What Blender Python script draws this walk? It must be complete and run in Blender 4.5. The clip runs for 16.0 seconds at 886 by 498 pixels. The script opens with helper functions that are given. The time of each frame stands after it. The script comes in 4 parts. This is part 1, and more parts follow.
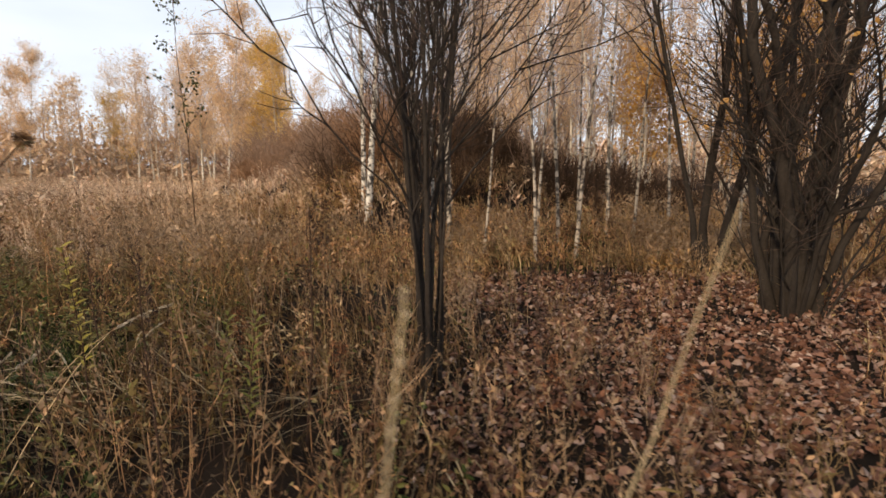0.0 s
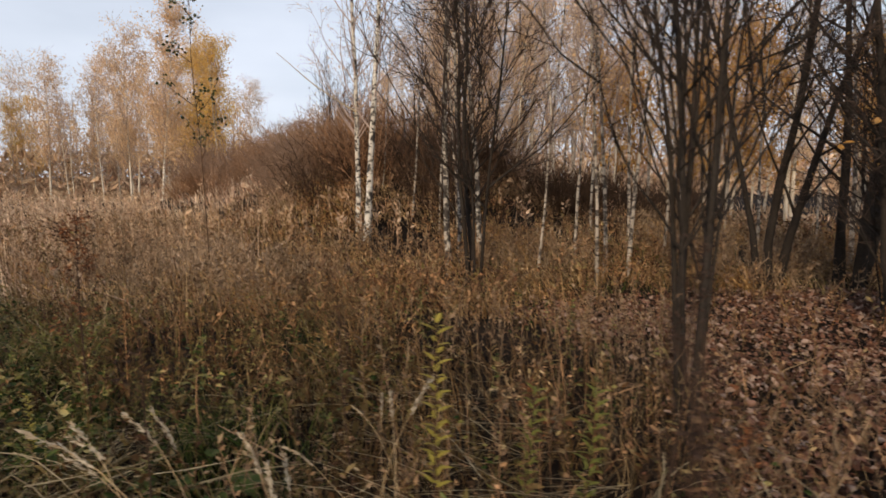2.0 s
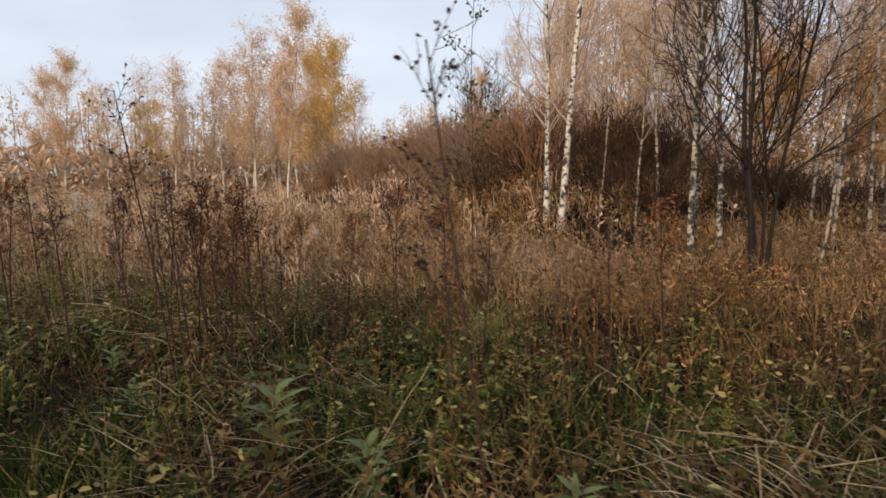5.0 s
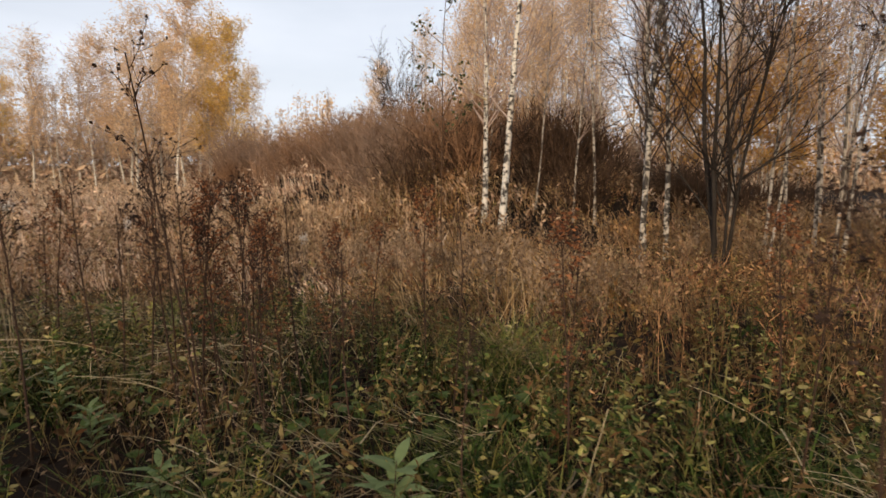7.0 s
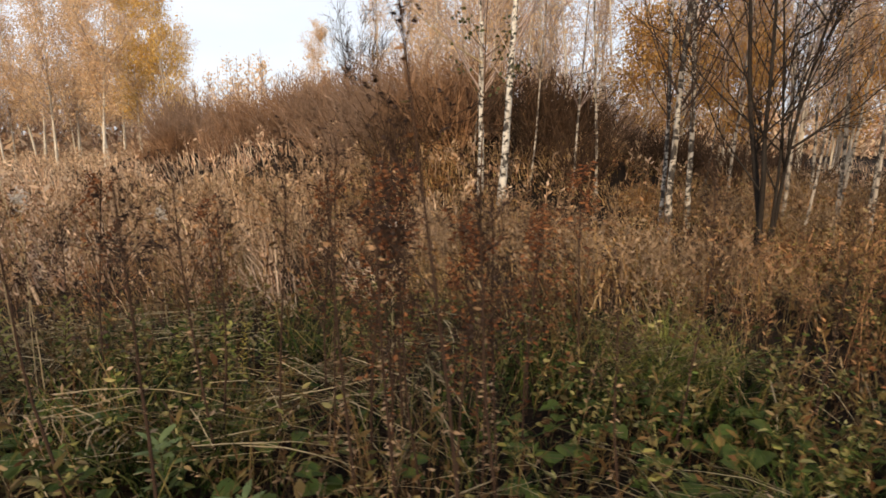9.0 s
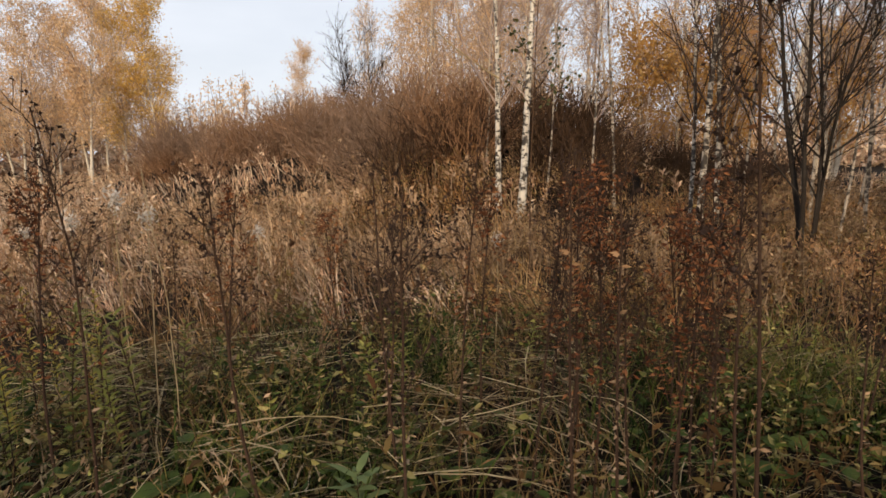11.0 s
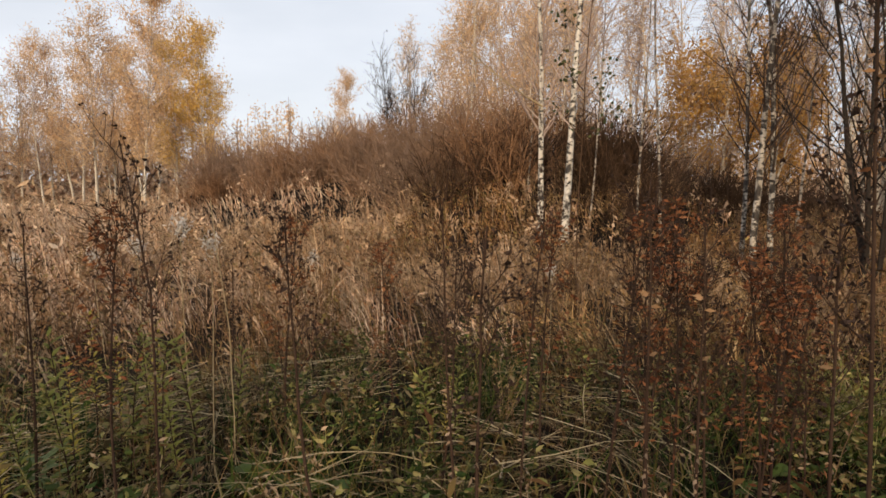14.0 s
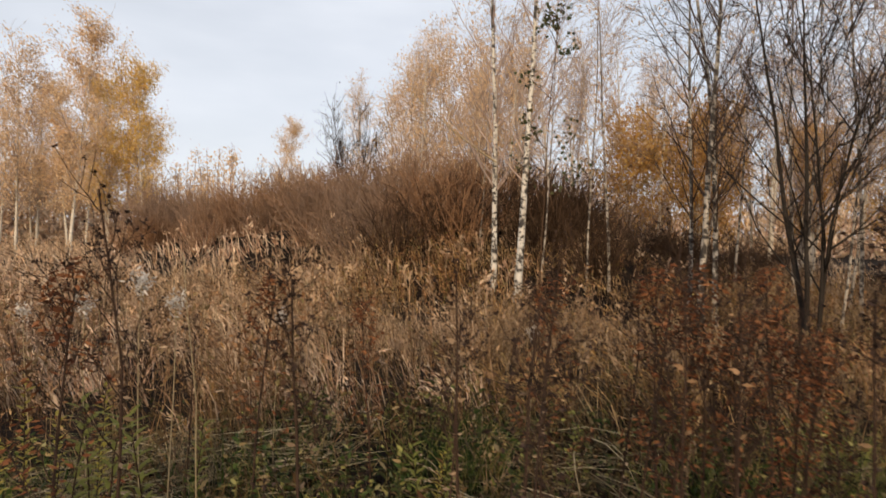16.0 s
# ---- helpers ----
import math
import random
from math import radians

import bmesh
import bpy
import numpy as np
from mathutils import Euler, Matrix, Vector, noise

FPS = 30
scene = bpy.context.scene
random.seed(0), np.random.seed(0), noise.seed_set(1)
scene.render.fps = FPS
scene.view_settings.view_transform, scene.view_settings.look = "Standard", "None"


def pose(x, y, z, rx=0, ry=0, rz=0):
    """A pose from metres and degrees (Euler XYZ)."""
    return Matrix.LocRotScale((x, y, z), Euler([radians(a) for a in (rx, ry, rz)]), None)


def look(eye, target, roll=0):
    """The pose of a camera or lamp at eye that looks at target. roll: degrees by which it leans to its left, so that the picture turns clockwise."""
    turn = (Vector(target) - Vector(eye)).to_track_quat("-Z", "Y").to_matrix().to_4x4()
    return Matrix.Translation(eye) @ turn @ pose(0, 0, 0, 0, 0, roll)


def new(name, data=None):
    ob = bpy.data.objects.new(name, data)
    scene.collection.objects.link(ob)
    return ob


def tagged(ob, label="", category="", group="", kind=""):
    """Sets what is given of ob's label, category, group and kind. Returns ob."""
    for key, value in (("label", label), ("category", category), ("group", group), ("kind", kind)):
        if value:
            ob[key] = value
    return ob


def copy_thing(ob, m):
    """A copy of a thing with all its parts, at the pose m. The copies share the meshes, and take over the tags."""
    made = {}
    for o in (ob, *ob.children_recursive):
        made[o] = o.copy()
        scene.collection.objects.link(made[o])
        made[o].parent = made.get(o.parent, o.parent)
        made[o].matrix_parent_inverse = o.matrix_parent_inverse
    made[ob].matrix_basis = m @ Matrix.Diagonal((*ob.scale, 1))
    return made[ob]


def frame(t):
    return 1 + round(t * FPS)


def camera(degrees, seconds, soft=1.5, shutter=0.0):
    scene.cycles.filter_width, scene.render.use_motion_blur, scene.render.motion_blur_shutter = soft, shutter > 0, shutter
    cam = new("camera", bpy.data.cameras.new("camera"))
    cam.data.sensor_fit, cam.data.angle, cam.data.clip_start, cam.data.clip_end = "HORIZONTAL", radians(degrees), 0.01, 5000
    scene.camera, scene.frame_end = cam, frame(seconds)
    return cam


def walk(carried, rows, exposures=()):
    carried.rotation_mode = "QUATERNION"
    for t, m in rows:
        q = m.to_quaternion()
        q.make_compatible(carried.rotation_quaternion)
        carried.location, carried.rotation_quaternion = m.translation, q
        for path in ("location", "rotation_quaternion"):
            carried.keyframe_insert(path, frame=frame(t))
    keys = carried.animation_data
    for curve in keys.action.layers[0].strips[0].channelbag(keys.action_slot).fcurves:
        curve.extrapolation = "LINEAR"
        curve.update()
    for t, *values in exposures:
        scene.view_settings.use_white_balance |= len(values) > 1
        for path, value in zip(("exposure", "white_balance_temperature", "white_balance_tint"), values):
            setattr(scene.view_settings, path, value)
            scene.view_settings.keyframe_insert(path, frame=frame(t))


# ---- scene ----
# ---- camera ----
cam = camera(78.6, 16.0, soft=1.6, shutter=0.4)
# seconds, x, y, z, yaw, pitch, roll
PATH = [
    (0, 0.000, 0.000, 1.451, -0.00, -8.90, -0.07),
    (0.5, -0.438, 0.220, 1.470, -2.76, -9.30, -0.31),
    (1, -0.867, 0.357, 1.495, -3.54, -9.01, -0.07),
    (1.5, -1.346, 0.543, 1.548, -6.74, -9.35, -0.19),
    (2, -1.832, 0.713, 1.539, -8.19, -7.73, 0.07),
    (2.5, -2.252, 0.843, 1.489, -5.41, -7.30, -0.18),
    (3, -2.739, 0.922, 1.488, -3.75, -8.91, -0.13),
    (3.5, -3.243, 0.940, 1.501, -2.56, -8.93, -0.26),
    (4, -3.763, 0.928, 1.493, -0.77, -8.65, -0.04),
    (4.5, -4.302, 0.939, 1.472, -0.70, -8.07, 0.34),
    (7, -5.744, 1.670, 1.500, -12.99, -8.57, -0.50),
    (7.5, -6.038, 1.980, 1.508, -16.63, -10.04, -0.34),
    (8, -6.320, 2.287, 1.515, -17.37, -10.70, -0.34),
    (8.5, -6.576, 2.572, 1.517, -19.86, -10.87, -0.26),
    (9, -6.826, 2.810, 1.517, -20.12, -11.84, -0.29),
    (9.5, -7.091, 2.977, 1.512, -20.29, -10.38, -0.08),
    (10, -7.352, 3.103, 1.505, -21.93, -9.46, 0.09),
    (12.5, -7.650, 3.312, 1.417, -22.42, -10.91, 1.14),
    (13, -7.662, 3.348, 1.430, -21.98, -10.46, 1.17),
    (13.5, -7.678, 3.328, 1.451, -20.10, -10.16, 0.87),
    (14, -7.676, 3.312, 1.499, -18.66, -7.38, 0.09),
    (14.5, -7.662, 3.340, 1.519, -18.62, -7.29, 0.19),
    (15, -7.699, 3.343, 1.544, -21.57, -6.90, -0.08),
    (15.5, -7.758, 3.393, 1.560, -25.13, -5.57, -0.38),
    (16, -7.838, 3.542, 1.529, -24.64, -2.05, -1.27),
]
walk(cam, [(t, pose(x, y, z, 90 + pitch, roll, yaw)) for t, x, y, z, yaw, pitch, roll in PATH],
     exposures=[(0.0, 0.23, 7100, 12), (0.8, 0.16, 7100, 12), (1.5, 0.11, 7000, 12), (2.0, -0.1, 6900, 12), (3.0, -0.08, 6900, 12), (3.5, -0.33, 6900, 12), (4.7, -0.12, 6900, 12), (6.6, 0.0, 7200, 12), (7.5, 0.08, 7200, 12), (8.0, 0.34, 7250, 12), (8.8, 0.26, 7300, 12), (10.0, 0.0, 7300, 12), (13.0, 0.02, 7400, 12), (16.0, -0.06, 7350, 12)])

# ---- world and sun ----
SUN_ELEVATION, SUN_HEADING = radians(22), radians(212)
world = bpy.data.worlds.new("hazy_autumn_sky")
scene.world = world
world.use_nodes = True
wn, wl = world.node_tree.nodes, world.node_tree.links
wn.clear()
w_out, w_bg, w_sky = wn.new("ShaderNodeOutputWorld"), wn.new("ShaderNodeBackground"), wn.new("ShaderNodeTexSky")
w_sky.sky_type, w_sky.sun_disc = "NISHITA", False
w_sky.sun_elevation, w_sky.sun_rotation = SUN_ELEVATION, SUN_HEADING
w_sky.air_density, w_sky.dust_density, w_sky.ozone_density = 1.0, 2.5, 1.5
w_co, w_map, w_noise, w_ramp = (wn.new("ShaderNodeTexCoord"), wn.new("ShaderNodeMapping"),
                                wn.new("ShaderNodeTexNoise"), wn.new("ShaderNodeValToRGB"))
w_map.inputs["Scale"].default_value = (1.2, 1.2, 4.0)
w_noise.inputs["Scale"].default_value, w_noise.inputs["Detail"].default_value = 1.6, 5.0
w_ramp.color_ramp.elements[0].position, w_ramp.color_ramp.elements[1].position = 0.30, 0.72
w_ramp.color_ramp.elements[0].color, w_ramp.color_ramp.elements[1].color = (0.62, 0.62, 0.62, 1), (0.92, 0.92, 0.92, 1)
w_mix = wn.new("ShaderNodeMix")
w_mix.data_type = "RGBA"
w_mix.inputs["B"].default_value = (9.1, 10.3, 12.3, 1)
wl.new(w_co.outputs["Generated"], w_map.inputs["Vector"])
wl.new(w_map.outputs["Vector"], w_noise.inputs["Vector"])
wl.new(w_noise.outputs["Fac"], w_ramp.inputs["Fac"])
wl.new(w_ramp.outputs["Color"], w_mix.inputs["Factor"])
wl.new(w_sky.outputs["Color"], w_mix.inputs["A"])
wl.new(w_mix.outputs["Result"], w_bg.inputs["Color"])
w_bg.inputs["Strength"].default_value = 0.1
wl.new(w_bg.outputs["Background"], w_out.inputs["Surface"])

sun_data = bpy.data.lights.new("sun", "SUN")
sun_data.energy, sun_data.angle, sun_data.color = 3.2, radians(3), (1.0, 0.82, 0.60)
sun = new("sun", sun_data)
sun_way = Vector((math.sin(SUN_HEADING) * math.cos(SUN_ELEVATION), math.cos(SUN_HEADING) * math.cos(SUN_ELEVATION), math.sin(SUN_ELEVATION)))
sun.matrix_world = look(sun_way * 60, (0, 0, 0))


# ---- materials ----
def shade(name, stops, rough=0.85, patch=None, patch_scale=0.35, grain=9.0, thin=0.0, mottle=0.0):
    """A plant or earth surface: a colour for each separate piece, drifting over metres, with grain and a little relief."""
    m = bpy.data.materials.new(name)
    m.use_nodes = True
    n, l = m.node_tree.nodes, m.node_tree.links
    bsdf, out = n["Principled BSDF"], n["Material Output"]
    bsdf.inputs["Roughness"].default_value = rough
    bsdf.inputs["Specular IOR Level"].default_value = 0.08
    co = n.new("ShaderNodeTexCoord")
    geo = n.new("ShaderNodeNewGeometry")

    def ramp(cols, fac):
        r = n.new("ShaderNodeValToRGB")
        e = r.color_ramp.elements
        while len(e) < len(cols):
            e.new(0.5)
        for i, c in enumerate(cols):
            e[i].position, e[i].color = i / max(1, len(cols) - 1), (*c, 1)
        l.new(fac, r.inputs["Fac"])
        return r.outputs["Color"]

    pick = geo.outputs["Random Per Island"]
    col = ramp(stops, pick)
    if patch:
        big = n.new("ShaderNodeTexNoise")
        big.inputs["Scale"].default_value, big.inputs["Detail"].default_value = patch_scale, 3.0
        l.new(geo.outputs["Position"], big.inputs["Vector"])
        sharp = n.new("ShaderNodeMapRange")
        sharp.inputs["From Min"].default_value, sharp.inputs["From Max"].default_value = 0.40, 0.60
        l.new(big.outputs["Fac"], sharp.inputs["Value"])
        mx = n.new("ShaderNodeMix")
        mx.data_type = "RGBA"
        l.new(sharp.outputs["Result"], mx.inputs["Factor"])
        l.new(col, mx.inputs["A"])
        l.new(ramp(patch, pick), mx.inputs["B"])
        col = mx.outputs["Result"]
    if mottle:
        mid, tone = n.new("ShaderNodeTexNoise"), n.new("ShaderNodeMapRange")
        mid.inputs["Scale"].default_value, mid.inputs["Detail"].default_value = 1.9, 3.0
        l.new(geo.outputs["Position"], mid.inputs["Vector"])
        tone.inputs["From Min"].default_value, tone.inputs["From Max"].default_value = 0.36, 0.64
        tone.inputs["To Min"].default_value, tone.inputs["To Max"].default_value = 1.0 - mottle, 1.0 + mottle
        l.new(mid.outputs["Fac"], tone.inputs["Value"])
        mm = n.new("ShaderNodeMix")
        mm.data_type, mm.blend_type = "RGBA", "MULTIPLY"
        mm.inputs["Factor"].default_value = 1.0
        l.new(col, mm.inputs["A"])
        l.new(tone.outputs["Result"], mm.inputs["B"])
        col = mm.outputs["Result"]
    fine = n.new("ShaderNodeTexNoise")
    fine.inputs["Scale"].default_value, fine.inputs["Detail"].default_value = grain, 4.0
    l.new(co.outputs["Object"], fine.inputs["Vector"])
    val = n.new("ShaderNodeMapRange")
    val.inputs["To Min"].default_value, val.inputs["To Max"].default_value = 0.55, 1.45
    l.new(fine.outputs["Fac"], val.inputs["Value"])
    mul = n.new("ShaderNodeMix")
    mul.data_type, mul.blend_type = "RGBA", "MULTIPLY"
    mul.inputs["Factor"].default_value = 1.0
    l.new(col, mul.inputs["A"])
    l.new(val.outputs["Result"], mul.inputs["B"])
    l.new(mul.outputs["Result"], bsdf.inputs["Base Color"])
    bump = n.new("ShaderNodeBump")
    bump.inputs["Strength"].default_value, bump.inputs["Distance"].default_value = 0.7, 0.015
    l.new(fine.outputs["Fac"], bump.inputs["Height"])
    l.new(bump.outputs["Normal"], bsdf.inputs["Normal"])
    if thin:
        tr, ms = n.new("ShaderNodeBsdfTranslucent"), n.new("ShaderNodeMixShader")
        ms.inputs["Fac"].default_value = thin
        l.new(mul.outputs["Result"], tr.inputs["Color"])
        l.new(bsdf.outputs["BSDF"], ms.inputs[1])
        l.new(tr.outputs["BSDF"], ms.inputs[2])
        l.new(ms.outputs["Shader"], out.inputs["Surface"])
    return m


def birch_bark(name, white=(0.66, 0.63, 0.57), dark=(0.03, 0.024, 0.02), amount=0.51):
    """White papery bark with black cross marks and rough dark patches."""
    m = bpy.data.materials.new(name)
    m.use_nodes = True
    n, l = m.node_tree.nodes, m.node_tree.links
    bsdf = n["Principled BSDF"]
    bsdf.inputs["Roughness"].default_value = 0.7
    co = n.new("ShaderNodeTexCoord")

    def marks(scale, lo, hi, detail):
        mp, ns, rg = n.new("ShaderNodeMapping"), n.new("ShaderNodeTexNoise"), n.new("ShaderNodeMapRange")
        mp.inputs["Scale"].default_value = scale
        ns.inputs["Scale"].default_value, ns.inputs["Detail"].default_value = 1.0, detail
        rg.inputs["From Min"].default_value, rg.inputs["From Max"].default_value = lo, hi
        l.new(co.outputs["Object"], mp.inputs["Vector"])
        l.new(mp.outputs["Vector"], ns.inputs["Vector"])
        l.new(ns.outputs["Fac"], rg.inputs["Value"])
        return rg.outputs["Result"]

    cross = marks((9, 9, 19), amount + 0.02, amount + 0.08, 5)
    patch = marks((7, 7, 5.5), amount, amount + 0.09, 6)
    tone = marks((2, 2, 1.3), 0.3, 0.7, 4)
    mx = n.new("ShaderNodeMath")
    mx.operation = "MAXIMUM"
    l.new(cross, mx.inputs[0])
    l.new(patch, mx.inputs[1])
    pale = n.new("ShaderNodeMix")
    pale.data_type = "RGBA"
    pale.inputs["A"].default_value, pale.inputs["B"].default_value = (*white, 1), (white[0] * 0.66, white[1] * 0.61, white[2] * 0.55, 1)
    l.new(tone, pale.inputs["Factor"])
    both = n.new("ShaderNodeMix")
    both.data_type = "RGBA"
    both.inputs["B"].default_value = (*dark, 1)
    l.new(mx.outputs[0], both.inputs["Factor"])
    l.new(pale.outputs["Result"], both.inputs["A"])
    l.new(both.outputs["Result"], bsdf.inputs["Base Color"])
    bump = n.new("ShaderNodeBump")
    bump.inputs["Strength"].default_value, bump.inputs["Distance"].default_value, bump.invert = 0.6, 0.01, True
    l.new(mx.outputs[0], bump.inputs["Height"])
    l.new(bump.outputs["Normal"], bsdf.inputs["Normal"])
    return m


M_BIRCH = birch_bark("birch_bark")
M_BIRCH_FAR = birch_bark("far_birch_bark", (0.62, 0.56, 0.47), (0.08, 0.06, 0.05), 0.60)
M_BIRCH_SLIM = birch_bark("young_birch_bark", (0.43, 0.38, 0.32), (0.045, 0.035, 0.028), 0.50)
M_TWIG = shade("dark_twigs", [(0.032, 0.021, 0.017), (0.063, 0.042, 0.032), (0.105, 0.073, 0.056)], grain=14)
M_TWIG_PALE = shade("pale_birch_twigs", [(0.208, 0.143, 0.117), (0.351, 0.260, 0.221), (0.494, 0.403, 0.338)], grain=14)
M_TWIG_RUST = shade("rusty_twigs", [(0.179, 0.098, 0.056), (0.284, 0.158, 0.090), (0.404, 0.239, 0.143)], patch=[(0.194, 0.128, 0.090), (0.329, 0.224, 0.164)], grain=10)
M_BARK = shade("grey_brown_bark", [(0.014, 0.012, 0.009), (0.024, 0.019, 0.016), (0.040, 0.032, 0.025)], rough=0.95, grain=38,
               patch=[(0.022, 0.018, 0.015), (0.042, 0.035, 0.030)], patch_scale=3.2)
M_THICKET = shade("thicket_twigs", [(0.036, 0.021, 0.013), (0.072, 0.043, 0.027), (0.115, 0.070, 0.043)], grain=10)
# both golds are lifted to put the haze over far birches into the leaves
M_GOLD = shade("golden_leaves", [(0.529, 0.291, 0.066), (0.740, 0.463, 0.119), (0.846, 0.595, 0.212), (0.608, 0.423, 0.198)], rough=0.6, thin=0.4, grain=2)
M_HAZEGOLD = shade("haze_pale_golden_leaves", [(0.68, 0.45, 0.24), (0.84, 0.60, 0.35), (0.60, 0.42, 0.27), (0.74, 0.55, 0.38)], rough=0.6, thin=0.4, grain=2)
M_ORANGE = shade("orange_leaves", [(0.36, 0.17, 0.05), (0.48, 0.26, 0.075), (0.56, 0.35, 0.12), (0.30, 0.16, 0.07)], rough=0.6, thin=0.35, grain=2)
M_DARKLEAF = shade("dark_green_leaves", [(0.035, 0.045, 0.022), (0.06, 0.07, 0.03), (0.10, 0.09, 0.035)], rough=0.5, thin=0.2)
M_STRAW = shade("dry_straw", [(0.054, 0.031, 0.016), (0.336, 0.222, 0.110), (0.744, 0.552, 0.324), (0.120, 0.070, 0.034)],
                patch=[(0.180, 0.082, 0.036), (0.360, 0.198, 0.074), (0.504, 0.312, 0.132)], patch_scale=0.55, thin=0.25, grain=6, mottle=0.4)
M_WEED = shade("dead_weeds", [(0.025, 0.011, 0.006), (0.148, 0.067, 0.032), (0.484, 0.267, 0.132), (0.048, 0.020, 0.011), (0.229, 0.186, 0.060)],
               patch=[(0.157, 0.102, 0.067), (0.255, 0.175, 0.108), (0.338, 0.240, 0.162)], patch_scale=0.33, thin=0.15, grain=7, mottle=0.4)
# real tan and mauve, paled further to put distance haze into the colour
M_WEED_HAZE = shade("haze_paled_weeds", [(0.189, 0.105, 0.067), (0.565, 0.355, 0.246), (0.850, 0.681, 0.500), (0.289, 0.152, 0.090)],
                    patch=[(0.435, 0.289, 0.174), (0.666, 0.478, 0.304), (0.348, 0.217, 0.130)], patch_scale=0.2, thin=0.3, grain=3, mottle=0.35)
M_PALESTRAW = shade("bleached_straw", [(0.05, 0.035, 0.018), (0.17, 0.125, 0.066), (0.52, 0.41, 0.25), (0.07, 0.046, 0.024)], thin=0.25, grain=6)
# foreground shade is put into this colour, a darker copy of the dry straw
M_SHADED_HAY = shade("shade_browned_hay", [(0.040, 0.022, 0.011), (0.16, 0.098, 0.046), (0.40, 0.29, 0.16), (0.07, 0.038, 0.018), (0.12, 0.10, 0.035)],
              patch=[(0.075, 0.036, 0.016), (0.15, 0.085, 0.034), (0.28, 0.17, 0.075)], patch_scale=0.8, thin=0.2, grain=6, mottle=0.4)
M_YGREEN = shade("yellow_green_leaves", [(0.10, 0.115, 0.025), (0.18, 0.19, 0.045), (0.27, 0.25, 0.07)], rough=0.5, thin=0.35)
M_PLUME = shade("pale_grass_plumes", [(0.46, 0.37, 0.25), (0.58, 0.49, 0.36), (0.38, 0.29, 0.19)], thin=0.3, grain=12)
M_DOWN = shade("white_seed_down", [(0.55, 0.50, 0.44), (0.68, 0.63, 0.57), (0.60, 0.53, 0.45)], thin=0.3, grain=20)
M_STEM = shade("dark_weed_stems", [(0.028, 0.018, 0.013), (0.048, 0.029, 0.021), (0.072, 0.044, 0.030)], grain=16)
M_SEED = shade("dark_seed_heads", [(0.022, 0.014, 0.012), (0.045, 0.028, 0.022), (0.07, 0.045, 0.034)], grain=40)
# the near-black stops put the shaded gaps between blades into the grass colour
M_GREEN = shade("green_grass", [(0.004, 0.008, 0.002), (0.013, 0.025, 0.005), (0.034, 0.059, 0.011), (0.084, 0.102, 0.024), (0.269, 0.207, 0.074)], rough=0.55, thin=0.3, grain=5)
M_HERB = shade("green_herbs", [(0.017, 0.027, 0.008), (0.029, 0.049, 0.013), (0.055, 0.084, 0.022), (0.038, 0.025, 0.012), (0.252, 0.244, 0.076), (0.336, 0.286, 0.126), (0.025, 0.039, 0.011), (0.084, 0.113, 0.030), (0.286, 0.202, 0.101)], rough=0.45, thin=0.25, grain=12, mottle=0.3)
M_BROAD = shade("broad_green_leaves", [(0.028, 0.052, 0.013), (0.048, 0.076, 0.019), (0.089, 0.104, 0.026)], rough=0.45, thin=0.2, grain=18)
M_BIRCH_GREY = birch_bark("greyish_birch_bark", (0.52, 0.48, 0.42), (0.035, 0.028, 0.023), 0.48)
M_LITTER = shade("fallen_leaves", [(0.085, 0.043, 0.031), (0.18, 0.090, 0.063), (0.27, 0.160, 0.120), (0.38, 0.28, 0.225), (0.13, 0.062, 0.041), (0.05, 0.026, 0.018), (0.22, 0.100, 0.060)], rough=0.7, thin=0.1, grain=12)
M_YELLOW = shade("yellow_leaves", [(0.315, 0.252, 0.042), (0.406, 0.322, 0.063), (0.245, 0.231, 0.056)], rough=0.5, thin=0.35)
M_LANCE = shade("grey_green_leaves", [(0.085, 0.128, 0.052), (0.128, 0.170, 0.072), (0.170, 0.204, 0.085)], rough=0.5, thin=0.25)
# near-black stops put the deep shade under the weeds into the turf
M_SHADED_TURF = shade("shaded_withered_turf", [(0.004, 0.002, 0.002), (0.021, 0.011, 0.006), (0.077, 0.045, 0.024), (0.008, 0.005, 0.003)], thin=0.1, grain=9)
# here too the darkest stops stand for shaded gaps among the herbs
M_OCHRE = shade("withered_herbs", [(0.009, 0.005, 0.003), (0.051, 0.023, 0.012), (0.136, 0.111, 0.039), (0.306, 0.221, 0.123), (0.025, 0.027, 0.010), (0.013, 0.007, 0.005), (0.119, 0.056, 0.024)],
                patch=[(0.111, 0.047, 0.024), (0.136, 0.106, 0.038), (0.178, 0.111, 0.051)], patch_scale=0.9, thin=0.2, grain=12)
M_RED = shade("rust_red_weeds", [(0.055, 0.019, 0.011), (0.19, 0.070, 0.033), (0.31, 0.135, 0.060), (0.08, 0.028, 0.016)], thin=0.15, grain=9)
# darker than real humus: the shade between plants is put into the earth
M_SHADED_EARTH = shade("shaded_leafy_earth", [(0.010, 0.007, 0.005), (0.010, 0.007, 0.005)], rough=0.95,
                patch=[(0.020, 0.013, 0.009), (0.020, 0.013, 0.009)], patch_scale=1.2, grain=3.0)


